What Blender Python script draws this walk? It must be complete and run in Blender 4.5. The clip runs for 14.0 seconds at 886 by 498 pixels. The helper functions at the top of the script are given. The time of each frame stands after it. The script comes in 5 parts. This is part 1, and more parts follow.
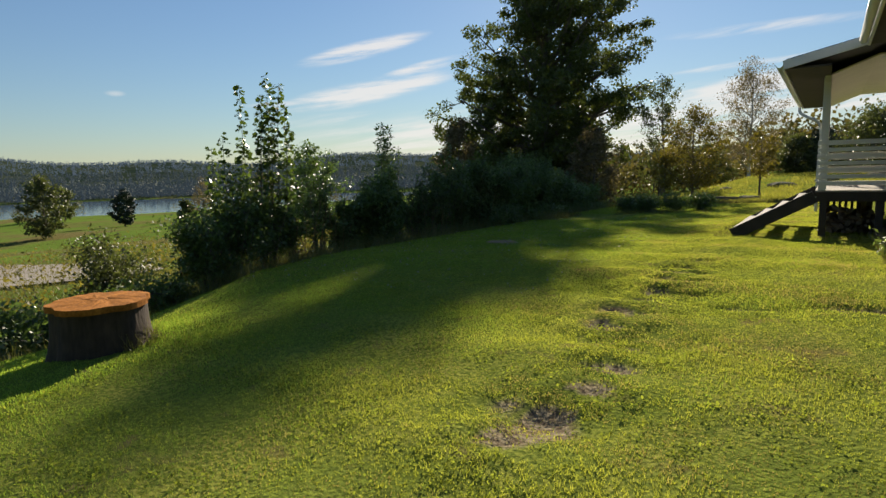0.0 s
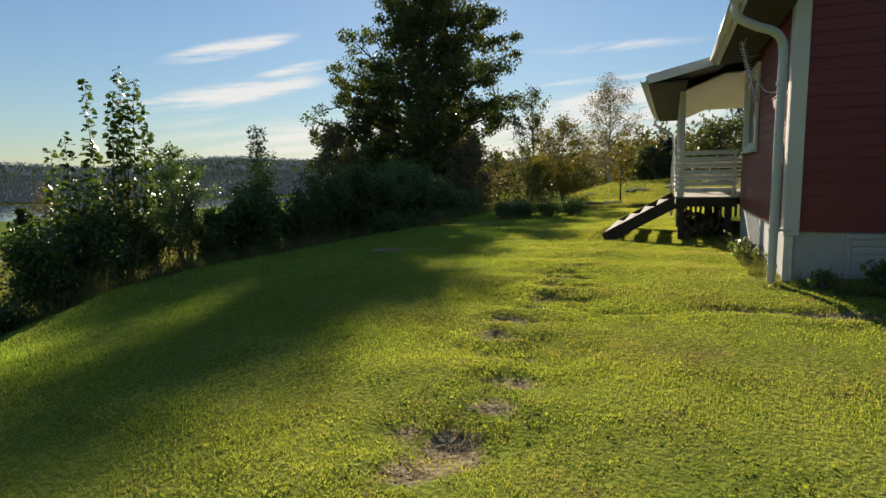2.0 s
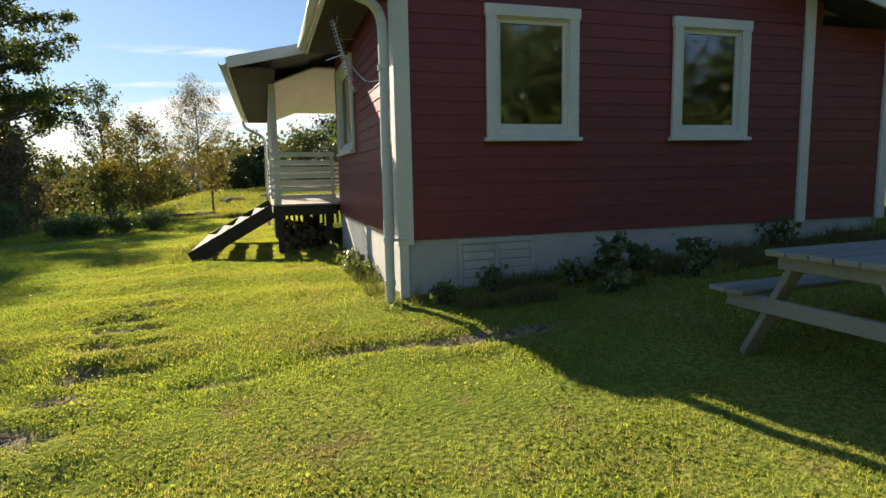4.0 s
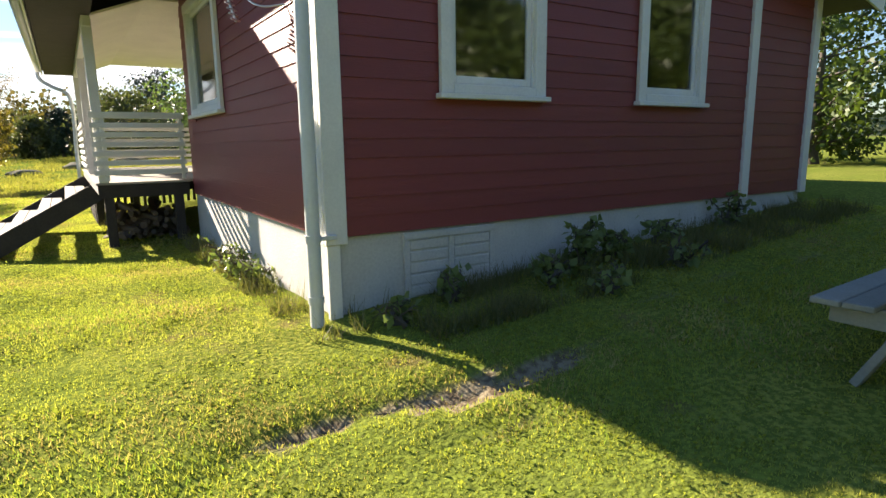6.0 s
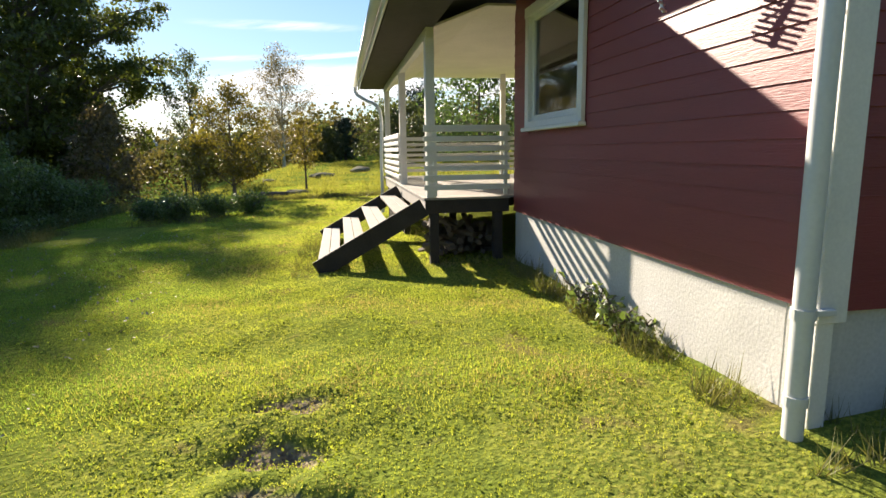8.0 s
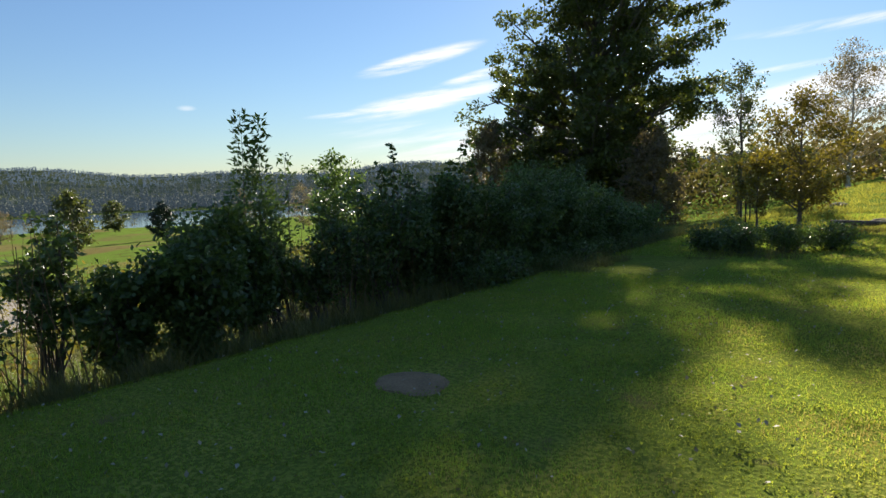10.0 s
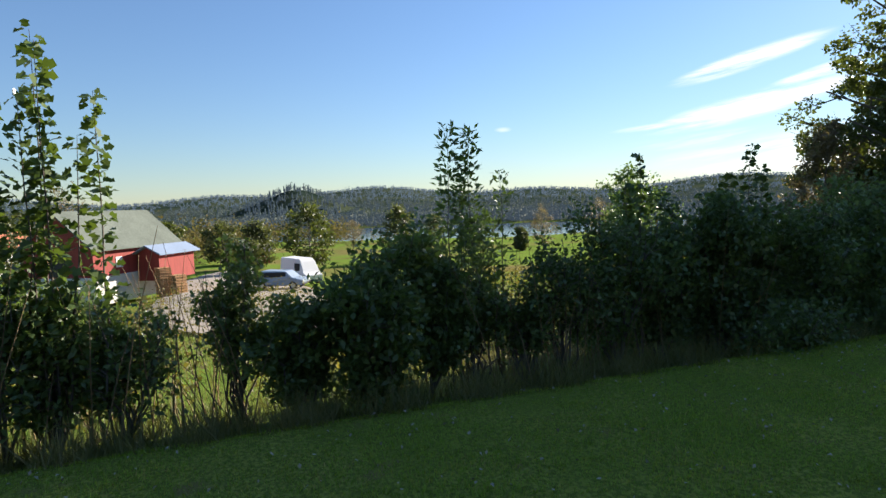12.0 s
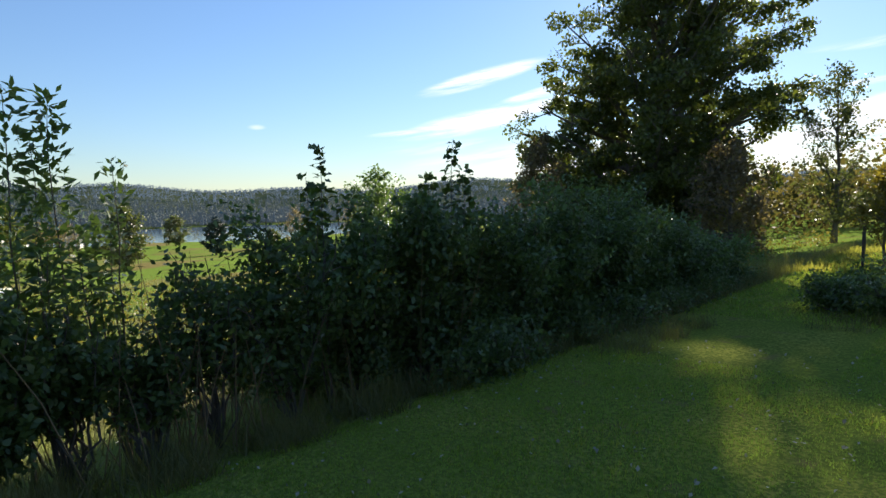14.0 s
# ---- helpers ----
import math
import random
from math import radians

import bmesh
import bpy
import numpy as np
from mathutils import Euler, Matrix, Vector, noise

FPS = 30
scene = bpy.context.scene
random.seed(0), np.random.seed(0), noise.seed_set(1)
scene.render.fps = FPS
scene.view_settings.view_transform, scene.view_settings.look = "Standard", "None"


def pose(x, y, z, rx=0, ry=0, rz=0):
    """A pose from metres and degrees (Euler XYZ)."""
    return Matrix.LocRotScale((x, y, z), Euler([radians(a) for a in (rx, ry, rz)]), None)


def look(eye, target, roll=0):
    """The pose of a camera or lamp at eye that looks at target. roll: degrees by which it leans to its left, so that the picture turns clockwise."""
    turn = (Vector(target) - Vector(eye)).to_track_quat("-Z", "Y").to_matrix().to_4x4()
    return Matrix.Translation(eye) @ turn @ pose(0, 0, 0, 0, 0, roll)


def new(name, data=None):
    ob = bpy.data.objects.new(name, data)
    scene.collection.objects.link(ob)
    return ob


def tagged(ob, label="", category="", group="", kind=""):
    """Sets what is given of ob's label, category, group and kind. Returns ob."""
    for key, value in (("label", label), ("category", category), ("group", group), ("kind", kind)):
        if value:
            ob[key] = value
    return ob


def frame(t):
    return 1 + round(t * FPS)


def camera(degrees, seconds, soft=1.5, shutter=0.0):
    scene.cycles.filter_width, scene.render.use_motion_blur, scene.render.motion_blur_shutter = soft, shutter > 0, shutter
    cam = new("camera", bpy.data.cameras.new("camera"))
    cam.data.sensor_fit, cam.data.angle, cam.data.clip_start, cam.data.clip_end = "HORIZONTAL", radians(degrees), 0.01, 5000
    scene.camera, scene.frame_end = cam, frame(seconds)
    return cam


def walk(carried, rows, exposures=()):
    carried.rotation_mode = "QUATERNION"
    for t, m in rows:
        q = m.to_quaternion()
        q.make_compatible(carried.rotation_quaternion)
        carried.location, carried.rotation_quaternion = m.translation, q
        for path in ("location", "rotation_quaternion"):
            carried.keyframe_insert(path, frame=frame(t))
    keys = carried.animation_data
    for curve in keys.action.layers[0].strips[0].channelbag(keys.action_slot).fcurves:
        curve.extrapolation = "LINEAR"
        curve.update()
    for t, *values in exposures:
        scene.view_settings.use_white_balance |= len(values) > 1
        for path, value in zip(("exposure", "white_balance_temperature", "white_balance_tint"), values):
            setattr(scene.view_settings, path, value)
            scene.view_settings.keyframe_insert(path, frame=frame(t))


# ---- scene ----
cam = camera(74.8, 14.0)
PATH = [
    (0, (-1.011, -8.152, 0.727), (-2.107, -6.5, 0.463), -1.4),
    (0.5, (-0.876, -8.249, 0.751), (-1.744, -6.466, 0.495), -1.4),
    (1, (-0.844, -8.262, 0.749), (-1.641, -6.445, 0.494), -1.0),
    (1.5, (-1.088, -8.139, 0.77), (-1.834, -6.3, 0.517), -1.0),
    (2, (-1.268, -7.905, 0.747), (-1.996, -6.06, 0.493), -1.1),
    (2.5, (-1.354, -7.428, 0.644), (-2.055, -5.572, 0.392), -1.4),
    (3, (-1.488, -6.871, 0.605), (-1.96, -4.943, 0.353), -1.2),
    (3.5, (-1.361, -6.362, 0.631), (-1.213, -4.384, 0.374), -1.3),
    (4, (-1.276, -5.804, 0.653), (-0.705, -3.903, 0.403), -1.2),
    (4.2, (-1.291, -5.629, 0.634), (-0.606, -3.767, 0.382), -1.0),
    (6.3, (-1.585, -3.723, 0.683), (-0.516, -2.075, 0.308), -0.7),
    (6.5, (-1.633, -3.631, 0.71), (-0.583, -1.975, 0.317), -0.8),
    (7, (-1.724, -3.176, 0.792), (-0.832, -1.43, 0.395), -1.0),
    (7.2, (-1.811, -2.995, 0.768), (-1.017, -1.201, 0.379), -0.7),
    (9.3, (-3.167, -1.284, 0.923), (-3.734, 0.614, 0.646), -1.8),
    (9.5, (-3.295, -1.065, 0.924), (-4.024, 0.778, 0.659), -1.7),
    (10, (-3.522, -0.616, 0.941), (-4.774, 0.925, 0.709), -2.0),
    (10.5, (-3.709, -0.165, 1.021), (-5.264, 1.074, 0.815), -1.5),
    (11, (-3.814, 0.441, 1.003), (-5.574, 1.375, 0.832), -2.0),
    (11.5, (-3.986, 0.903, 0.963), (-5.828, 1.666, 0.807), -2.0),
    (12, (-4.23, 1.351, 0.999), (-6.084, 2.088, 0.853), -2.0),
    (12.5, (-4.476, 1.742, 1.062), (-6.329, 2.48, 0.91), -1.5),
    (13, (-4.81, 2.208, 1.063), (-6.654, 2.969, 0.908), -1.2),
    (13.5, (-4.953, 2.721, 0.973), (-6.583, 3.868, 0.812), -1.5),
    (14, (-5.292, 3.303, 0.996), (-6.697, 4.717, 0.828), -1.6),
]
EXPOSURES = [(0.0, 1.2, 6800, 11), (3.0, 1.35, 7000, 11), (4.2, 1.75, 6900, 13), (6.3, 2.3, 6800, 16), (7.2, 2.3, 6800, 16), (9.3, 1.3, 6700, 10), (10.5, 1.85, 6450, 13), (14.0, 1.9, 6450, 14)]
walk(cam, [(t, look(eye, target, roll)) for t, eye, target, roll in PATH], EXPOSURES)

# ---- world, sun ----
SUN_AZ, SUN_EL = -20.5, 24.1     # degrees: azimuth from +y (left is negative), height
world = bpy.data.worlds.new("sky")
scene.world = world
world.use_nodes = True
wn, wl = world.node_tree.nodes, world.node_tree.links
wn.clear()
sky = wn.new("ShaderNodeTexSky")
sky.sky_type, sky.sun_disc = "NISHITA", False
sky.sun_elevation, sky.sun_rotation = radians(SUN_EL), radians(SUN_AZ)
sky.air_density, sky.dust_density, sky.ozone_density = 1.2, 0.1, 2.8
wbg = wn.new("ShaderNodeBackground")
wbg.inputs["Strength"].default_value = 0.042
wout = wn.new("ShaderNodeOutputWorld")
wl.new(wbg.outputs[0], wout.inputs[0])


def wmath(op, a, b=None, c=None):
    n = wn.new("ShaderNodeMath")
    n.operation = op
    for i, v in enumerate((a, b, c)):
        if v is None:
            continue
        if isinstance(v, (int, float)):
            n.inputs[i].default_value = v
        else:
            wl.new(v, n.inputs[i])
    return n.outputs[0]


def wmix(fac, a, b):
    n = wn.new("ShaderNodeMix")
    n.data_type = "RGBA"
    wl.new(fac, n.inputs["Factor"])
    for k, v in (("A", a), ("B", b)):
        if isinstance(v, tuple):
            n.inputs[k].default_value = v
        else:
            wl.new(v, n.inputs[k])
    return n.outputs["Result"]


# the bright ring round the sun is spread thin by haze: x / (1 + k x)
lum = wn.new("ShaderNodeRGBToBW")
wl.new(sky.outputs[0], lum.inputs[0])
soften = wmath("DIVIDE", 1.0, wmath("MULTIPLY_ADD", lum.outputs[0], 0.03, 1.0))
dim = wn.new("ShaderNodeVectorMath")
dim.operation = "SCALE"
blue = wn.new("ShaderNodeVectorMath")
blue.operation = "MULTIPLY"
wl.new(sky.outputs[0], blue.inputs[0])
blue.inputs[1].default_value = (0.79, 0.92, 1.08)
wl.new(blue.outputs[0], dim.inputs[0])
wl.new(soften, dim.inputs["Scale"])
# thin streaks of cirrus: (azimuth, height, length, width, slope, strength), degrees
CLOUDS = [(-40.6, 11.5, 7.0, 0.95, 0.22, 1.1), (-40.5, 7.7, 9.5, 1.3, 0.18, 1.2), (-47.5, 6.6, 5.0, 0.4, 0.06, 0.8), (-35.0, 9.8, 5.0, 0.7, 0.22, 0.9), (-43.0, 5.2, 10.0, 0.8, 0.05, 0.5), (-4.0, 8.6, 10.0, 0.4, 0.06, 0.9), (-5.0, 11.2, 9.0, 0.6, 0.0, 0.7),
          (0.0, 6.0, 16.0, 2.3, 0.02, 1.5), (-62.1, 7.2, 1.0, 0.3, 0.0, 0.5), (-22.0, 3.6, 28.0, 3.0, 0.02, 1.1), (20.0, 7.0, 18.0, 3.0, 0.03, 1.3)]
wco = wn.new("ShaderNodeTexCoord")
wsep = wn.new("ShaderNodeSeparateXYZ")
wl.new(wco.outputs["Generated"], wsep.inputs[0])
waz = wmath("MULTIPLY", wmath("ARCTAN2", wsep.outputs[0], wsep.outputs[1]), 57.2958)
wel = wmath("MULTIPLY", wmath("ARCSINE", wsep.outputs[2]), 57.2958)
wcomb = wn.new("ShaderNodeCombineXYZ")
wl.new(wmath("MULTIPLY", waz, 0.10), wcomb.inputs[0])
wl.new(wmath("SUBTRACT", wel, wmath("MULTIPLY", waz, 0.12)), wcomb.inputs[1])
wns = wn.new("ShaderNodeTexNoise")
wns.inputs["Scale"].default_value, wns.inputs["Detail"].default_value, wns.inputs["Roughness"].default_value = 0.9, 7, 0.62
wl.new(wcomb.outputs[0], wns.inputs["Vector"])
cover = None
for a, e, ln, wd, sl, st in CLOUDS:
    da = wmath("SUBTRACT", waz, a)
    de = wmath("SUBTRACT", wmath("SUBTRACT", wel, e), wmath("MULTIPLY", da, sl))
    da, de = wmath("MULTIPLY", da, 1.0 / ln), wmath("MULTIPLY", de, 1.0 / wd)
    g = wmath("MULTIPLY", wmath("SUBTRACT", 1.0, wmath("ADD", wmath("MULTIPLY", da, da), wmath("MULTIPLY", de, de))), st)
    cover = g if cover is None else wmath("MAXIMUM", cover, g)
cover = wmath("MAXIMUM", cover, 0.0)
cl = wn.new("ShaderNodeMapRange")
cl.interpolation_type = "SMOOTHSTEP"
cl.inputs["From Min"].default_value, cl.inputs["From Max"].default_value = 0.02, 1.0
wl.new(wmath("MULTIPLY", cover, wmath("MULTIPLY_ADD", wns.outputs["Fac"], 4.2, -1.35)), cl.inputs["Value"])
wl.new(wmix(wmath("MULTIPLY", cl.outputs[0], 0.8), dim.outputs[0], (9.0, 8.9, 8.8, 1)), wbg.inputs[0])

sun = new("sun", bpy.data.lights.new("sun", "SUN"))
sun.data.energy, sun.data.angle, sun.data.color = 3.6, radians(0.53), (1.0, 0.90, 0.74)
_az, _el = radians(SUN_AZ), radians(SUN_EL)
SUN_DIR = Vector((math.sin(_az) * math.cos(_el), math.cos(_az) * math.cos(_el), math.sin(_el)))
sun.matrix_world = look(SUN_DIR * 100, (0, 0, 0))


# ---- materials ----
def material(name, colour, rough=0.7, metal=0.0, vary=0.18, scale=6.0, fine=60.0, bump=0.15, per="", translucent=0.0, spec=0.5, tint=None, stretch=(1, 1, 1)):
    """A surface with variation at two scales. per: 'object' or 'island' shifts the tone piece by piece."""
    m = bpy.data.materials.new(name)
    m.use_nodes = True
    n, l = m.node_tree.nodes, m.node_tree.links
    bsdf = n["Principled BSDF"]
    out = n["Material Output"]
    co = n.new("ShaderNodeTexCoord")
    mp = n.new("ShaderNodeMapping")
    mp.inputs["Scale"].default_value = stretch
    geo = n.new("ShaderNodeNewGeometry")
    l.new(geo.outputs["Position"], mp.inputs[0])
    big, small = n.new("ShaderNodeTexNoise"), n.new("ShaderNodeTexNoise")
    for t, s in ((big, scale), (small, fine)):
        t.inputs["Scale"].default_value = s
        t.inputs["Detail"].default_value = 4
        l.new(mp.outputs[0], t.inputs["Vector"])
    add = n.new("ShaderNodeMath")
    add.operation = "ADD"
    l.new(big.outputs["Fac"], add.inputs[0])
    l.new(small.outputs["Fac"], add.inputs[1])
    last = add.outputs[0]
    if per:
        src = n.new("ShaderNodeObjectInfo").outputs["Random"] if per == "object" else geo.outputs["Random Per Island"]
        a2 = n.new("ShaderNodeMath")
        a2.operation = "MULTIPLY_ADD"
        l.new(src, a2.inputs[0])
        a2.inputs[1].default_value = 0.8
        l.new(last, a2.inputs[2])
        last = a2.outputs[0]
    ramp = n.new("ShaderNodeMapRange")
    ramp.inputs["From Min"].default_value = 0.65
    ramp.inputs["From Max"].default_value = 1.35 + (0.8 if per else 0)
    l.new(last, ramp.inputs["Value"])
    mix = n.new("ShaderNodeMix")
    mix.data_type = "RGBA"
    dark = tuple(c * (1 - vary) for c in colour)
    light = tuple(min(1, c * (1 + vary)) for c in (tint or colour))
    mix.inputs["A"].default_value = (*dark, 1)
    mix.inputs["B"].default_value = (*light, 1)
    l.new(ramp.outputs[0], mix.inputs["Factor"])
    l.new(mix.outputs["Result"], bsdf.inputs["Base Color"])
    bsdf.inputs["Roughness"].default_value = rough
    bsdf.inputs["Metallic"].default_value = metal
    bsdf.inputs["Specular IOR Level"].default_value = spec
    if bump:
        b = n.new("ShaderNodeBump")
        b.inputs["Strength"].default_value = bump
        b.inputs["Distance"].default_value = 0.01
        l.new(small.outputs["Fac"], b.inputs["Height"])
        l.new(b.outputs[0], bsdf.inputs["Normal"])
    if translucent:
        tr = n.new("ShaderNodeBsdfTranslucent")
        bright = n.new("ShaderNodeMix")
        bright.data_type = "RGBA"
        bright.blend_type = "MULTIPLY"
        bright.inputs["Factor"].default_value = 1.0
        l.new(mix.outputs["Result"], bright.inputs["A"])
        bright.inputs["B"].default_value = (1.6, 1.6, 0.8, 1)
        l.new(bright.outputs["Result"], tr.inputs["Color"])
        ms = n.new("ShaderNodeMixShader")
        ms.inputs[0].default_value = translucent
        l.new(bsdf.outputs[0], ms.inputs[1])
        l.new(tr.outputs[0], ms.inputs[2])
        l.new(ms.outputs[0], out.inputs["Surface"])
    return m


M = {}
M["red"] = material("red_painted_board", (0.216, 0.040, 0.040), 0.5, vary=0.14, scale=3, fine=40, bump=0.25, per="object", stretch=(0.3, 0.3, 3))
M["white"] = material("white_painted_wood", (0.74, 0.73, 0.69), 0.5, vary=0.08, scale=3, fine=50, bump=0.12)
M["plaster"] = material("pale_plinth_plaster", (0.52, 0.51, 0.48), 0.9, vary=0.16, scale=2.2, fine=45, bump=0.35)
M["soffit"] = material("cream_ceiling_board", (0.70, 0.67, 0.56), 0.7, vary=0.08, scale=2, fine=30, bump=0.1)
M["dark_wood"] = material("dark_creosoted_wood", (0.045, 0.036, 0.030), 0.8, vary=0.3, scale=5, fine=60, bump=0.4)
M["grey_wood"] = material("weathered_grey_wood", (0.36, 0.33, 0.29), 0.85, vary=0.25, scale=4, fine=55, bump=0.4, per="object")
M["metal_white"] = material("white_coated_metal", (0.62, 0.63, 0.62), 0.35, vary=0.06, scale=4, fine=40, bump=0.03)
M["roofing"] = material("dark_roofing", (0.06, 0.06, 0.065), 0.7, vary=0.3, scale=3, fine=50, bump=0.3)
M["interior"] = material("dim_interior", (0.20, 0.17, 0.14), 0.9, vary=0.2, scale=2, fine=20, bump=0)
M["curtain"] = material("pale_curtain", (0.62, 0.60, 0.55), 0.9, vary=0.1, scale=3, fine=40, bump=0.1)
M["bark"] = material("grey_brown_bark", (0.10, 0.085, 0.07), 0.9, vary=0.4, scale=6, fine=40, bump=0.8, stretch=(1, 1, 0.3))
M["firewood"] = material("grey_firewood", (0.16, 0.13, 0.10), 0.9, vary=0.5, scale=5, fine=40, bump=0.4, per="object")
M["birch_bark"] = material("pale_birch_bark", (0.45, 0.42, 0.38), 0.8, vary=0.5, scale=5, fine=30, bump=0.4)
M["stump_bark"] = material("stump_bark", (0.065, 0.045, 0.032), 0.95, vary=0.4, scale=6, fine=30, bump=1.0, stretch=(1, 1, 0.25))
M["cut_wood"] = material("cut_wood_orange", (0.38, 0.150, 0.030), 0.9, spec=0.1, vary=0.5, scale=5, fine=35, bump=0.4)
M["stone"] = material("grey_granite", (0.27, 0.19, 0.11), 0.95, spec=0.05, vary=0.3, scale=6, fine=50, bump=0.6)
M["moss_rock"] = material("mossy_rock", (0.10, 0.10, 0.055), 0.95, spec=0.05, vary=0.4, scale=3, fine=30, bump=0.7, tint=(0.16, 0.15, 0.10))
M["soil"] = material("bare_soil", (0.12, 0.085, 0.055), 0.95, vary=0.4, scale=8, fine=60, bump=0.8)
M["leaf_oak"] = material("oak_leaf", (0.055, 0.082, 0.022), 0.45, vary=0.35, scale=0.6, fine=4, bump=0, per="island", translucent=0.35, tint=(0.085, 0.10, 0.022))
M["leaf_hedge"] = material("hedge_leaf", (0.065, 0.108, 0.039), 0.4, vary=0.4, scale=0.7, fine=8, bump=0, per="island", translucent=0.34, tint=(0.102, 0.157, 0.049))
M["leaf_pop"] = material("young_maple_leaf", (0.054, 0.095, 0.023), 0.4, vary=0.3, scale=1.2, fine=8, bump=0, per="island", translucent=0.32, tint=(0.086, 0.126, 0.027))
M["leaf_yellow"] = material("autumn_yellow_leaf", (0.108, 0.086, 0.016), 0.5, vary=0.35, scale=1, fine=8, bump=0, per="island", translucent=0.45, tint=(0.137, 0.115, 0.022))
M["leaf_thin"] = material("thin_autumn_leaf", (0.120, 0.101, 0.064), 0.5, vary=0.3, scale=1, fine=8, bump=0, per="island", translucent=0.4, tint=(0.150, 0.116, 0.075))
M["leaf_rowan"] = material("grey_green_leaf", (0.075, 0.09, 0.035), 0.5, vary=0.3, scale=1, fine=8, bump=0, per="island", translucent=0.4)
M["leaf_weed"] = material("weed_leaf", (0.11, 0.17, 0.05), 0.5, vary=0.35, scale=3, fine=15, bump=0, per="island", translucent=0.35, tint=(0.17, 0.22, 0.08))
M["needle"] = material("spruce_needles", (0.025, 0.045, 0.020), 0.6, vary=0.35, scale=0.5, fine=4, bump=0, per="island")
M["far_leaf_hazed"] = material("far_wood_foliage_haze_glow", (0.047, 0.062, 0.039), 0.9, spec=0.1, vary=0.3, scale=0.02, fine=0.3, bump=0, per="island", tint=(0.076, 0.082, 0.047))
M["far_needle_hazed"] = material("far_spruce_foliage_haze_glow", (0.031, 0.047, 0.040), 0.9, spec=0.1, vary=0.3, scale=0.02, fine=0.3, bump=0, per="island")
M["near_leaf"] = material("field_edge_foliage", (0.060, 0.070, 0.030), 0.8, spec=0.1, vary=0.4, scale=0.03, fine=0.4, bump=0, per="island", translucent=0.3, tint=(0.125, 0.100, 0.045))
# ridge foliage: the bluish base colour is painted distance haze
M["ridge_leaf_hazed"] = material("ridge_foliage_painted_haze", (0.045, 0.060, 0.062), 0.9, spec=0.1, vary=0.2, scale=0.01, fine=0.2, bump=0, per="island", tint=(0.060, 0.075, 0.074))
M["ridge_needle_hazed"] = material("ridge_spruce_foliage_painted_haze", (0.034, 0.050, 0.056), 0.9, spec=0.1, vary=0.2, scale=0.01, fine=0.2, bump=0, per="island")
# blue emission stands in for air haze over far woods and ridge
for _k, _e in (("ridge_leaf_hazed", 0.048), ("ridge_needle_hazed", 0.048), ("far_leaf_hazed", 0.022), ("far_needle_hazed", 0.022)):
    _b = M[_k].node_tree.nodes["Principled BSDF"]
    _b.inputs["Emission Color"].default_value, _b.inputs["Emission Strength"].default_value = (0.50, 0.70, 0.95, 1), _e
M["blade"] = material("grass_blade", (0.213, 0.262, 0.039), 0.7, spec=0.2, vary=0.22, scale=1.3, fine=9, bump=0, per="island", translucent=0.55, tint=(0.348, 0.348, 0.088))
M["blade_straw"] = material("dry_grass_blade", (0.30, 0.245, 0.095), 0.8, spec=0.15, vary=0.25, scale=1.6, fine=9, bump=0, per="island", translucent=0.4, tint=(0.40, 0.33, 0.16))
M["blade_green"] = material("fresh_grass_blade", (0.153, 0.262, 0.043), 0.7, spec=0.15, vary=0.25, scale=1.1, fine=8, bump=0, per="island", translucent=0.55, tint=(0.241, 0.321, 0.070))
M["dry_stem"] = material("dry_stem", (0.22, 0.15, 0.08), 0.9, vary=0.3, scale=2, fine=20, bump=0, per="island")
M["tall_grass"] = material("rough_grass_blade", (0.10, 0.13, 0.03), 0.6, vary=0.35, scale=0.8, fine=6, bump=0, per="island", translucent=0.3, tint=(0.165, 0.150, 0.060))
M["meadow_blade"] = material("meadow_blade", (0.15, 0.18, 0.034), 0.7, spec=0.15, vary=0.3, scale=0.5, fine=3, bump=0, per="island", translucent=0.5, tint=(0.25, 0.23, 0.07))
M["scrub"] = material("meadow_scrub_leaf", (0.085, 0.10, 0.025), 0.6, vary=0.4, scale=0.25, fine=5, bump=0, per="island", translucent=0.45, tint=(0.16, 0.13, 0.035))
M["litter"] = material("fallen_leaf", (0.33, 0.30, 0.22), 0.7, vary=0.4, scale=2, fine=20, bump=0, per="island")
M["aluminium"] = material("dull_aluminium", (0.62, 0.62, 0.62), 0.35, metal=0.9, vary=0.1, scale=5, fine=40, bump=0)
M["car_paint"] = material("white_car_paint", (0.68, 0.69, 0.70), 0.4, vary=0.04, scale=2, fine=20, bump=0)
M["car_blue"] = material("pale_blue_car_paint", (0.22, 0.28, 0.36), 0.35, vary=0.04, scale=2, fine=20, bump=0)
M["rubber"] = material("black_rubber", (0.02, 0.02, 0.02), 0.8, vary=0.2, scale=5, fine=40, bump=0.1)
M["table_wood"] = material("grey_green_table_wood", (0.24, 0.24, 0.20), 0.85, vary=0.25, scale=4, fine=50, bump=0.3, per="object")
M["blue_sheet"] = material("pale_blue_sheet_roof", (0.20, 0.26, 0.36), 0.8, spec=0.15, metal=0.0, vary=0.1, scale=0.5, fine=6, bump=0.05)
M["clover"] = material("clover_leaf", (0.140, 0.195, 0.039), 0.9, spec=0.05, vary=0.3, scale=1.1, fine=7, bump=0, per="island", translucent=0.5, tint=(0.268, 0.299, 0.061))
M["barn_red"] = material("barn_red_board", (0.24, 0.035, 0.028), 0.8, vary=0.25, scale=1, fine=12, bump=0.2, stretch=(3, 3, 0.3))
M["tin"] = material("grey_sheet_roof", (0.125, 0.145, 0.125), 0.9, spec=0.1, metal=0.0, vary=0.25, scale=0.5, fine=6, bump=0.05)
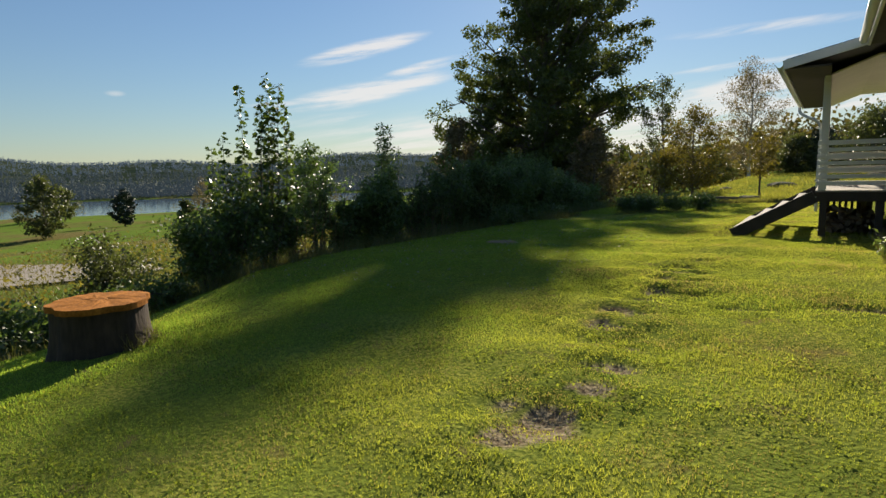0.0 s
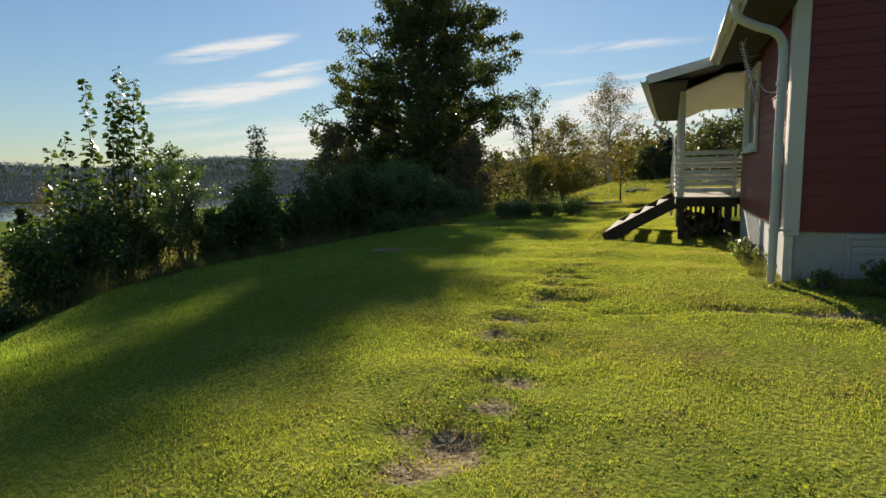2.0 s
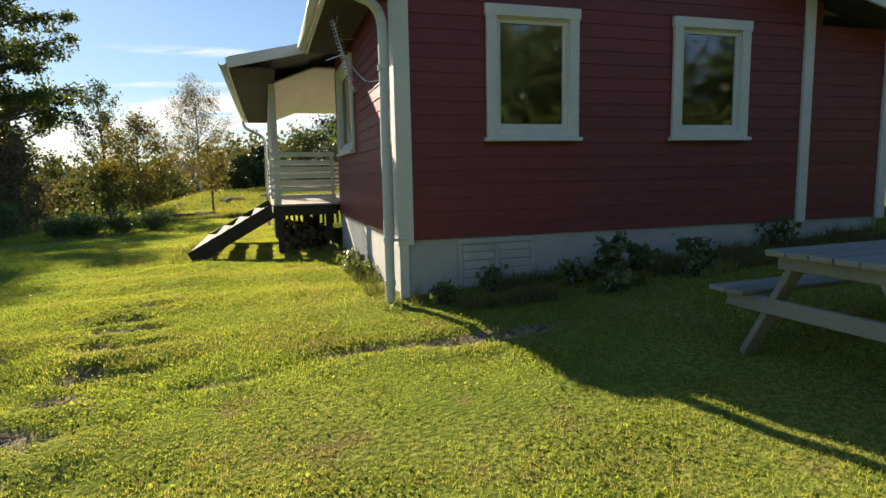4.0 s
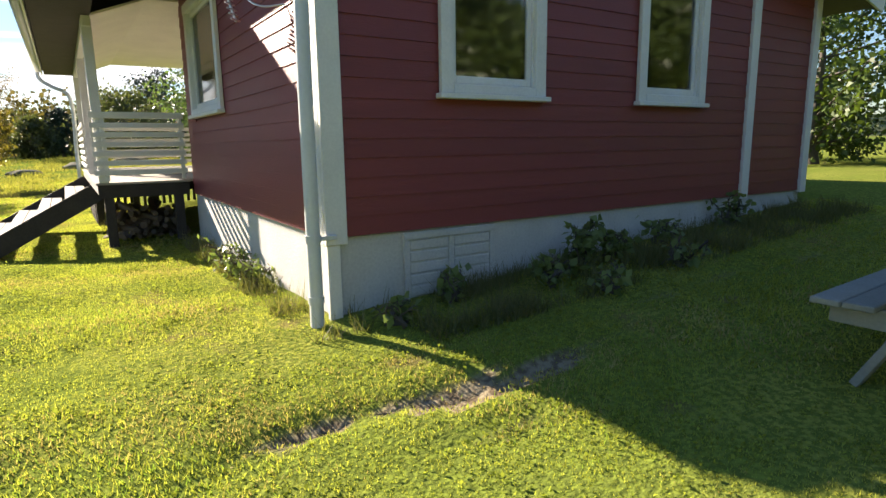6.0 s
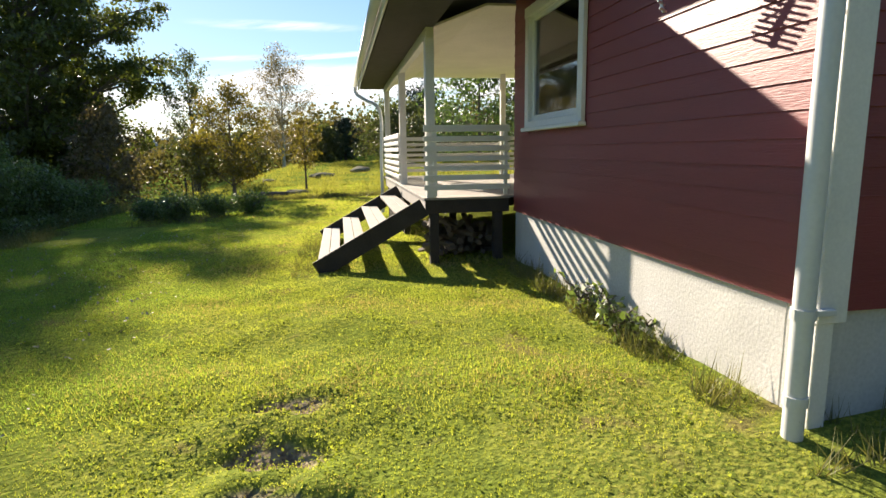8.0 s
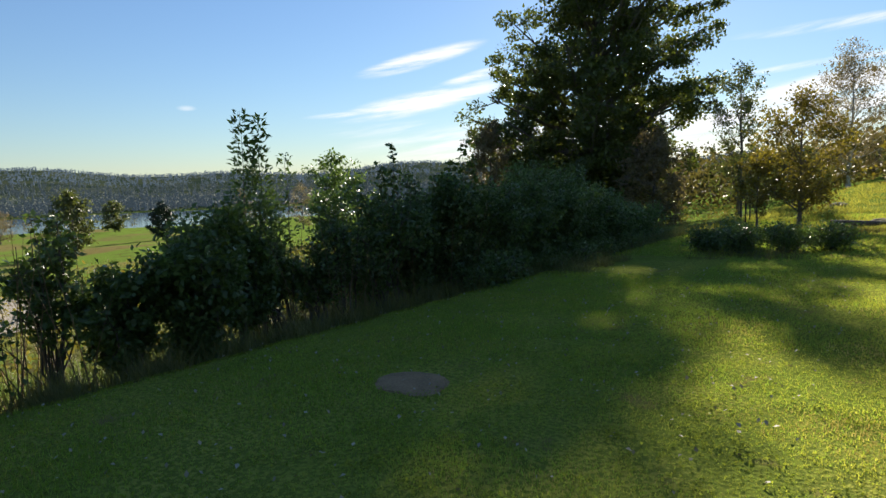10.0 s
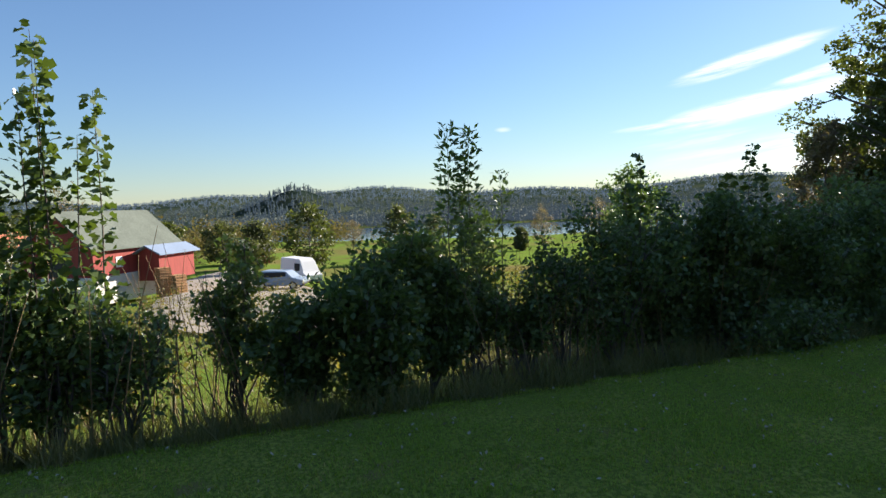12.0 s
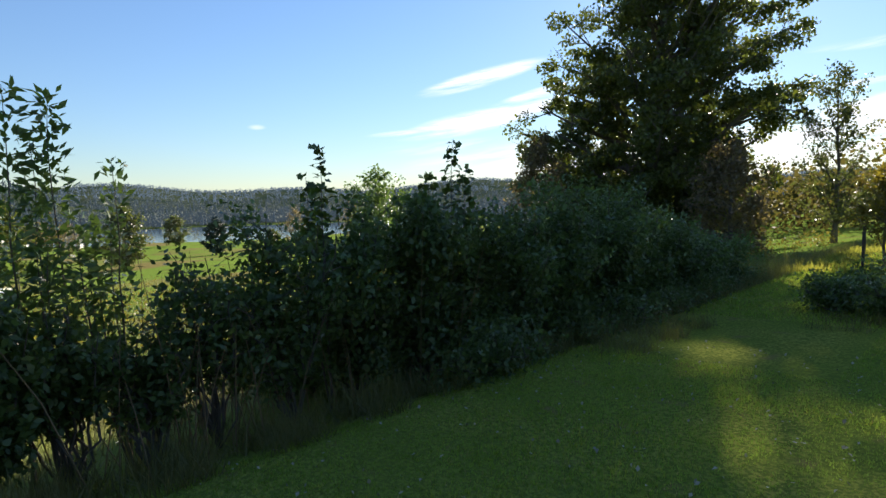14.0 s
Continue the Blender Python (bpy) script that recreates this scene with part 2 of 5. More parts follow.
M["pallet"] = material("new_pallet_wood", (0.42, 0.24, 0.11), 0.85, vary=0.25, scale=4, fine=40, bump=0.2, per="object")
M["gravel"] = material("pale_gravel", (0.27, 0.235, 0.195), 0.95, vary=0.2, scale=1.0, fine=20, bump=0.3)
M["tile_red"] = material("red_roof_tile", (0.42, 0.13, 0.07), 0.8, vary=0.2, scale=1, fine=10, bump=0.2)


def glass_material():
    m = bpy.data.materials.new("window_glass")
    m.use_nodes = True
    n, l = m.node_tree.nodes, m.node_tree.links
    n.clear()
    out, mixs, gl, tr, fr = (n.new("ShaderNode" + k) for k in ("OutputMaterial", "MixShader", "BsdfGlossy", "BsdfTransparent", "Fresnel"))
    gl.inputs["Roughness"].default_value = 0.05
    fr.inputs["IOR"].default_value = 2.5
    l.new(fr.outputs[0], mixs.inputs[0])
    l.new(tr.outputs[0], mixs.inputs[1])
    l.new(gl.outputs[0], mixs.inputs[2])
    l.new(mixs.outputs[0], out.inputs[0])
    return m


M["glass"] = glass_material()


def water_material():
    m = material("lake_water", (0.03, 0.05, 0.07), 0.12, vary=0.1, scale=0.05, fine=0.6, bump=0.1)
    return m


M["water"] = water_material()


def ground_material():
    """Lawn near the house, rough meadow further out, by place on the land; straw-dry and mossy patches."""
    m = bpy.data.materials.new("grass_ground")
    m.use_nodes = True
    n, l = m.node_tree.nodes, m.node_tree.links
    b = n["Principled BSDF"]
    geo = n.new("ShaderNodeNewGeometry")

    def tex(scale, detail=5):
        t = n.new("ShaderNodeTexNoise")
        t.inputs["Scale"].default_value, t.inputs["Detail"].default_value = scale, detail
        l.new(geo.outputs["Position"], t.inputs["Vector"])
        return t.outputs["Fac"]

    def ramp(src, lo, hi):
        r = n.new("ShaderNodeMapRange")
        r.interpolation_type = "SMOOTHSTEP"
        r.inputs["From Min"].default_value, r.inputs["From Max"].default_value = lo, hi
        l.new(src, r.inputs["Value"])
        return r.outputs[0]

    def mix(fac, a, c):
        x = n.new("ShaderNodeMix")
        x.data_type = "RGBA"
        if isinstance(fac, float):
            x.inputs["Factor"].default_value = fac
        else:
            l.new(fac, x.inputs["Factor"])
        for sock, v in (("A", a), ("B", c)):
            if isinstance(v, tuple):
                x.inputs[sock].default_value = (*v, 1)
            else:
                l.new(v, x.inputs[sock])
        return x.outputs["Result"]

    lawn = mix(ramp(tex(0.9), 0.35, 0.65), (0.19, 0.24, 0.038), (0.28, 0.29, 0.06))
    lawn = mix(ramp(tex(28), 0.42, 0.62), (0.13, 0.165, 0.032), lawn)
    lawn = mix(ramp(tex(2.3), 0.60, 0.74), lawn, (0.19, 0.165, 0.06))
    meadow = mix(ramp(tex(0.05), 0.52, 0.68), (0.125, 0.19, 0.035), (0.16, 0.14, 0.055))
    meadow = mix(ramp(tex(0.4), 0.55, 0.7), meadow, (0.10, 0.10, 0.035))
    at = n.new("ShaderNodeAttribute")
    at.attribute_name = "soil"
    lawn = mix(ramp(at.outputs["Fac"], 0.25, 0.75), lawn, mix(ramp(tex(18), 0.4, 0.6), (0.15, 0.115, 0.075), (0.30, 0.25, 0.16)))
    sep = n.new("ShaderNodeSeparateXYZ")
    l.new(geo.outputs["Position"], sep.inputs[0])
    west = ramp(sep.outputs[0], -9.5, -14.0)
    far = ramp(sep.outputs[1], 26.0, 34.0)
    mx = n.new("ShaderNodeMath")
    mx.operation = "MAXIMUM"
    l.new(west, mx.inputs[0])
    l.new(far, mx.inputs[1])
    colour = mix(mx.outputs[0], lawn, meadow)
    dist = n.new("ShaderNodeVectorMath")
    dist.operation = "LENGTH"
    l.new(geo.outputs["Position"], dist.inputs[0])
    wood = mix(ramp(tex(0.012), 0.4, 0.6), (0.022, 0.036, 0.026), (0.045, 0.058, 0.034))
    colour = mix(ramp(dist.outputs["Value"], 360.0, 430.0), colour, wood)
    l.new(colour, b.inputs["Base Color"])
    b.inputs["Roughness"].default_value = 0.85
    b.inputs["Specular IOR Level"].default_value = 0.0
    bp = n.new("ShaderNodeBump")
    bp.inputs["Strength"].default_value, bp.inputs["Distance"].default_value = 0.7, 0.03
    l.new(tex(30, 6), bp.inputs["Height"])
    l.new(bp.outputs[0], b.inputs["Normal"])
    return m


M["ground"] = ground_material()


# ---- building blocks ----
def part(name, bm, mat, parent=None, label=""):
    """Links a bmesh as one mesh object under a thing or a part."""
    me = bpy.data.meshes.new(name)
    bm.to_mesh(me)
    bm.free()
    if mat is not None:
        me.materials.append(mat)
    ob = new(name, me)
    ob.parent = parent
    if label:
        ob["label"] = label
    return ob


def thing(name, m, label, category, group="", kind=""):
    ob = new(name)
    ob.matrix_world = m
    ob.empty_display_size = 0.2
    return tagged(ob, label, category, group, kind)


def box(bm, lo, hi, bevel=0.0, m=None):
    """A box between two corners, with its edges taken off."""
    r = bmesh.ops.create_cube(bm, size=1.0)
    vs = r["verts"]
    lo, hi = Vector(lo), Vector(hi)
    for v in vs:
        v.co = Vector(lo[i] + (v.co[i] + 0.5) * (hi[i] - lo[i]) for i in range(3))
    if bevel:
        es = list({e for v in vs for e in v.link_edges})
        res = bmesh.ops.bevel(bm, geom=es, offset=bevel, segments=1, affect="EDGES", profile=0.5)
        vs = list({v for f in res["faces"] for v in f.verts} | {v for v in vs if v.is_valid})
    if m is not None:
        bmesh.ops.transform(bm, matrix=m, verts=vs)
    return vs


def boxed(name, lo, hi, mat, parent=None, bevel=0.006, label="", m=None):
    bm = bmesh.new()
    box(bm, lo, hi, bevel, m)
    return part(name, bm, mat, parent, label)


def beam(bm, a, b, w, h, bevel=0.0, up=(0, 0, 1)):
    """A squared timber from a to b, w wide and h deep."""
    a, b = Vector(a), Vector(b)
    d = b - a
    z = d.normalized()
    x = z.cross(Vector(up))
    if x.length < 1e-4:
        x = Vector((1, 0, 0))
    x.normalize()
    y = z.cross(x)
    m = Matrix((x, y, z)).transposed().to_4x4()
    m.translation = a
    return box(bm, (-w / 2, -h / 2, 0), (w / 2, h / 2, d.length), bevel, m)


def tube_arrays(points, radii, sides=7):
    """Rings round a line of points."""
    P = np.array(points, float)
    T = np.gradient(P, axis=0)
    T /= np.linalg.norm(T, axis=1)[:, None] + 1e-9
    ref = np.where(np.abs(T[:, 2:3]) > 0.9, np.array([[1.0, 0, 0]]), np.array([[0, 0, 1.0]]))
    U = np.cross(T, ref)
    U /= np.linalg.norm(U, axis=1)[:, None] + 1e-9
    V = np.cross(T, U)
    a = np.linspace(0, 2 * np.pi, sides, endpoint=False)
    R = np.array(radii, float)[:, None, None]
    ring = P[:, None] + R * (np.cos(a)[None, :, None] * U[:, None] + np.sin(a)[None, :, None] * V[:, None])
    n = len(P)
    i, j = np.meshgrid(np.arange(n - 1), np.arange(sides), indexing="ij")
    k = (j + 1) % sides
    F = np.stack([i * sides + j, i * sides + k, (i + 1) * sides + k, (i + 1) * sides + j], -1).reshape(-1, 4)
    return ring.reshape(-1, 3), F


def mesh_from(name, V, F, mat, parent=None, smooth=False, label=""):
    me = bpy.data.meshes.new(name)
    me.vertices.add(len(V))
    me.vertices.foreach_set("co", np.ascontiguousarray(V, dtype=np.float32).ravel())
    F = np.asarray(F, dtype=np.int32)
    k = F.shape[1]
    me.loops.add(F.size)
    me.loops.foreach_set("vertex_index", F.ravel())
    me.polygons.add(len(F))
    me.polygons.foreach_set("loop_start", np.arange(0, F.size, k, dtype=np.int32))
    me.polygons.foreach_set("loop_total", np.full(len(F), k, dtype=np.int32))
    if smooth:
        me.polygons.foreach_set("use_smooth", np.ones(len(F), dtype=bool))
    me.update(calc_edges=True)
    me.validate()
    me.materials.append(mat)
    ob = new(name, me)
    ob.parent = parent
    if label:
        ob["label"] = label
    return ob


def tubes(name, lines, mat, parent=None, sides=6, label=""):
    """Many tapered branches as one mesh; lines: (points, radii)."""
    Vs, Fs, n = [], [], 0
    for pts, rad in lines:
        V, F = tube_arrays(pts, rad, sides)
        Vs.append(V)
        Fs.append(F + n)
        n += len(V)
    return mesh_from(name, np.concatenate(Vs), np.concatenate(Fs), mat, parent, smooth=True, label=label)


def leaf_arrays(rng, P, size, width=0.55, up=0.25, jitter=0.35, toward=None):
    """Folded leaves at the points P: a stalk end, two sides and a tip, turned at random, drooping a little."""
    n = len(P)
    d = rng.normal(size=(n, 3))
    if toward is not None:
        d = d * 0.7 + toward
    d[:, 2] -= 0.2
    d /= np.linalg.norm(d, axis=1)[:, None]
    nrm = rng.normal(size=(n, 3))
    nrm[:, 2] += up * 3
    s = np.cross(d, nrm)
    s /= np.linalg.norm(s, axis=1)[:, None] + 1e-9
    f = np.cross(s, d)
    L = (size * (1 + jitter * rng.uniform(-1, 1, n)))[:, None]
    W = L * width * 0.5
    fold = f * W * rng.uniform(-0.1, 0.7, (n, 1))
    mid = P + d * L * 0.45
    V = np.stack([P, mid + s * W + fold, P + d * L, mid - s * W + fold], 1).reshape(-1, 3)
    F = np.arange(4 * n).reshape(-1, 4)
    return V, F


def lobed_arrays(rng, P, out, size):
    """Lobed leaves as of a maple, eight corners each, hanging out from their shoots."""
    n = len(P)
    d = out + rng.normal(size=(n, 3)) * 0.35
    d[:, 2] -= 0.25
    d /= np.linalg.norm(d, axis=1)[:, None]
    nrm = rng.normal(size=(n, 3)) * 0.6 + (0, 0, 1)
    s = np.cross(d, nrm)
    s /= np.linalg.norm(s, axis=1)[:, None] + 1e-9
    f = np.cross(s, d)
    L = (size * rng.uniform(0.65, 1.25, n))[:, None]
    outline = [(0, 0, 0), (0.10, 0.42, 0.10), (0.45, 0.30, 0.05), (0.62, 0.50, 0.14), (1.0, 0.0, -0.08), (0.62, -0.50, 0.14), (0.45, -0.30, 0.05), (0.10, -0.42, 0.10)]
    V = np.stack([P + L * (u * d + w * s + z * f) for u, w, z in outline], 1).reshape(-1, 3)
    return V, np.arange(8 * n).reshape(-1, 8)


# ---- the land ----
_wave = np.random.RandomState(5)
WAVES = [(_wave.uniform(0, 6.28), _wave.uniform(0, 6.28), 1.9 ** k) for k in range(9) for _ in range(3)]


def rough(x, y, base, count=27):
    """A smooth uneven field about 0, the longest waves base metres long."""
    z = 0
    for a, p, f in WAVES[:count]:
        z = z + np.sin((x * np.cos(a) + y * np.sin(a)) * 6.28 * f / base + p) / f
    return z / 4


def land(x, y):
    """Height of the ground."""
    x, y = np.asarray(x, float), np.asarray(y, float)
    z = -0.60 + np.where(x > 0, 0.065 * np.minimum(x, 9), 0.028 * np.maximum(x, -9.5))
    z = z + np.where(y < 0, 0.052 * np.maximum(y, -16), -0.012 * np.minimum(y, 30))
    z = z + np.clip((y - 20.5) * 0.042, 0, 1.0) * np.clip((x + 9) / 3, 0, 1)
    u = np.maximum(0, -9.3 - x)
    z = z - 9.0 * (1 - np.exp(-u / 85)) - 0.7 * (1 - np.exp(-u / 3))
    z = z - 0.42 * np.clip((-7.4 - x) / 2.6, 0, 1) * np.clip((-1.6 - y) / 2.4, 0, 1)
    r = np.hypot(x, y)
    z = z + np.clip((r - 18) / 60, 0, 1) * rough(x, y, 60, 12) * 0.5
    lake = ((x + 265) * 0.47 + (y - 141) * 0.88, -(x + 265) * 0.88 + (y - 141) * 0.47)
    inside = np.clip(1.25 - np.hypot(lake[0] / 150, lake[1] / 78), 0, 1)
    z = z - inside * 5
    z = z + 33 * np.exp(-(((x + 745) / 75) ** 2 + ((y - 100) / 55) ** 2))
    s = np.clip((r - 430) / 1500, 0, 1)
    az = np.arctan2(x, y)
    ridge = 60 + 10 * np.sin(az * 9 + 1) + 7 * np.sin(az * 23)
    return z + s * s * (3 - 2 * s) * ridge


def trench(x, y):
    """How much the turf is broken: pockets along a dug line on the lawn, a furrow towards the house corner, a bare patch."""
    n = np.clip(rough(x * 0.8, y * 1.6, 0.8) * 3.0 + 0.06, 0, 1)
    a = np.exp(-((x + 2.6 + 0.14 * np.sin(y * 2.1)) / 0.30) ** 2) * (y > -5.3) * (y < 1.2)
    b = np.exp(-((y + 1.45 + 0.1 * np.sin(x * 3)) / 0.11) ** 2) * (x > -2.8) * (x < 0.9)
    c = np.exp(-(((x + 2.66) / 0.36) ** 2 + ((y + 4.75) / 0.17) ** 2)) * 1.2
    d = np.exp(-(((x - 0.25) / 0.5) ** 2 + ((y + 1.6) / 0.3) ** 2)) * 0.9
    e = np.exp(-((y + 1.25 + 0.12 * np.sin(x * 1.7)) / 0.22) ** 2) * (x > 0.3) * (x < 6.5) * 0.45
    return np.clip(a * n * 1.25 + e * np.clip(n + 0.15, 0, 1) + b * np.clip(n + 0.25, 0, 1) + c * np.clip(n + 0.4, 0, 1) + d * n, 0, 1)


def bumps(x, y):
    """Small unevenness of the turf, stronger along the dug line."""
    a = np.exp(-((x + 2.6) / 0.7) ** 2) * (y > -7) * (y < 5)
    return rough(x, y, 1.6) * (0.024 + 0.035 * a)


def ground_sheet():
    n = 330
    u = np.linspace(-1, 1, n)
    gx = -3.0 + 1.3 * np.sinh(u * 8.4)
    gy = 0.0 + 1.3 * np.sinh(u * 8.4)
    X, Y = np.meshgrid(gx, gy, indexing="xy")
    Z = land(X, Y)
    near = np.clip(1 - np.hypot(X + 3, Y) / 16, 0, 1)
    br = trench(X, Y)
    Z = Z + near * bumps(X, Y) - br * 0.085 * near
    V = np.stack([X, Y, Z], -1).reshape(-1, 3)
    i, j = np.meshgrid(np.arange(n - 1), np.arange(n - 1), indexing="ij")
    a = i * n + j
    F = np.stack([a, a + 1, a + n + 1, a + n], -1).reshape(-1, 4)
    ob = mesh_from("ground", V, F, M["ground"], smooth=True)
    at = ob.data.attributes.new("soil", "FLOAT", "POINT")
    at.data.foreach_set("value", br.ravel().astype(np.float32))
    return tagged(ob, "mown lawn falling to a wide green valley", "ground", kind="structure")


ground_sheet()


def gz(x, y):
    return float(land(x, y))


def lake():
    a = np.linspace(0, 2 * np.pi, 64, endpoint=False)
    r = 1 + 0.07 * np.sin(3 * a) + 0.05 * np.sin(7 * a + 1)
    p, q = 165 * r * np.cos(a), 88 * r * np.sin(a)
    x, y = -265 + p * 0.47 - q * 0.88, 141 + p * 0.88 + q * 0.47
    bm = bmesh.new()
    bm.faces.new([bm.verts.new((float(i), float(j), -11.2)) for i, j in zip(x, y)])
    return tagged(part("water", bm, M["water"]), "calm blue lake beyond the fields", "lake", kind="structure")


lake()

# ---- the house ----
EAVE_Z, PORCH_Y0, PORCH_Y1, DECK_Z, POST_X = 2.62, 5.2, 11.8, 0.20, -1.10
BOARD = 0.142


def lap_board(length):
    """One clapboard, along x from 0, its face towards -y."""
    bm = bmesh.new()
    prof = [(0.0, 0.0), (-0.018, 0.001), (-0.017, 0.006), (-0.007, BOARD + 0.008), (0.0, BOARD + 0.008)]
    a = [bm.verts.new((0, y, z)) for y, z in prof]
    b = [bm.verts.new((length, y, z)) for y, z in prof]
    k = len(prof)
    for i in range(k):
        bm.faces.new((a[i], b[i], b[(i + 1) % k], a[(i + 1) % k]))
    bm.faces.new(a[::-1])
    bm.faces.new(b)
    return bm


BOARDS = {}


def board(length, m, parent):
    key = round(length, 3)
    if key not in BOARDS:
        me = bpy.data.meshes.new("plank")
        bm = lap_board(key)
        bm.to_mesh(me)
        bm.free()
        me.materials.append(M["red"])
        BOARDS[key] = me
    ob = new("plank", BOARDS[key])
    ob.parent = parent
    ob.matrix_local = m
    return ob


def clad(parent, start, z0, z1, length, holes, turn=0):
    """Rows of clapboards on a wall from its start along its length, cut at the openings (u0, u1, z0, z1)."""
    rows = int(round((z1 - z0) / BOARD))
    for r in range(rows):
        z = z0 + r * BOARD
        cuts = sorted((u0, u1) for u0, u1, b, t in holes if b < z + BOARD * 0.6 and t > z + BOARD * 0.3)
        u = 0.0
        for u0, u1 in cuts + [(length, length)]:
            if u0 - u > 0.02:
                m = pose(start[0], start[1], z, 0, 0, turn) @ Matrix.Translation((u, 0, 0))
                board(u0 - u, m, parent)
            u = max(u, u1)


def window(name, w, h, m, label, casing=0.115):
    """A white casement: casing, sill, sash and pane; its lower left corner outside at the origin, facing -y."""
    ob = thing(name, m, label, "window", kind="structure")
    c = casing
    fr = bmesh.new()
    box(fr, (0, -0.045, 0), (c, 0.0, h), 0.005)
    box(fr, (w - c, -0.045, 0), (w, 0.0, h), 0.005)
    box(fr, (-0.015, -0.05, h - c), (w + 0.015, 0.0, h), 0.005)
    box(fr, (c, -0.045, 0), (w - c, 0.0, c * 0.6), 0.005)
    part("window_frame", fr, M["white"], ob)
    rv = bmesh.new()
    for lo, hi in (((c - 0.01, 0.0, c * 0.5), (c + 0.012, 0.10, h - c)), ((w - c - 0.012, 0.0, c * 0.5), (w - c + 0.01, 0.10, h - c)), ((c, 0.0, h - c - 0.012), (w - c, 0.10, h - c + 0.01)), ((c, 0.0, c * 0.5), (w - c, 0.10, c * 0.6 + 0.012))):
        box(rv, lo, hi)
    part("reveal", rv, M["white"], ob)
    sa = bmesh.new()
    s, y0, y1 = 0.045, 0.012, 0.05
    a, b, lo, hi = c + 0.013, w - c - 0.013, c * 0.6 + 0.013, h - c - 0.013
    box(sa, (a, y0, lo), (a + s, y1, hi), 0.004)
    box(sa, (b - s, y0, lo), (b, y1, hi), 0.004)
    box(sa, (a + s, y0, hi - s), (b - s, y1, hi), 0.004)
    box(sa, (a + s, y0, lo), (b - s, y1, lo + s * 1.3), 0.004)
    part("sash", sa, M["white"], ob)
    pn = bmesh.new()
    box(pn, (a + s - 0.004, 0.03, lo + s), (b - s + 0.004, 0.034, hi - s))
    pane = part("pane", pn, M["glass"], ob, "reflecting glass")
    pane.visible_shadow = False
    si = bmesh.new()
    box(si, (-0.03, -0.085, -0.045), (w + 0.03, 0.0, -0.002), 0.006)
    part("window_sill", si, M["white"], ob)
    return ob


def wall_slab(name, lo, hi, holes, axis, mat, label):
    """A wall with thickness, cut through at its openings. axis: 0 runs along x, 1 along y. holes: (u0, u1, z0, z1)."""
    bm = bmesh.new()
    us = sorted({lo[axis], hi[axis], *(v for h in holes for v in h[:2])})
    zs = sorted({lo[2], hi[2], *(v for h in holes for v in h[2:])})
    for a, b in zip(us, us[1:]):
        for c, d in zip(zs, zs[1:]):
            if any(h[0] <= a and b <= h[1] and h[2] <= c and d <= h[3] for h in holes):
                continue
            p, q = list(lo), list(hi)
            p[axis], q[axis], p[2], q[2] = a, b, c, d
            box(bm, p, q)
    return tagged(part(name, bm, mat), label, "wall", kind="structure")


W1, W2, W3 = (0.975, 2.05, 1.05, 2.40), (3.27, 4.35, 1.05, 2.40), (2.86, 4.56, 1.07, 2.45)
HOUSE_X, HOUSE_Y, ROOF_Y, WALL_TOP = 6.70, 5.14, 12.6, 2.78


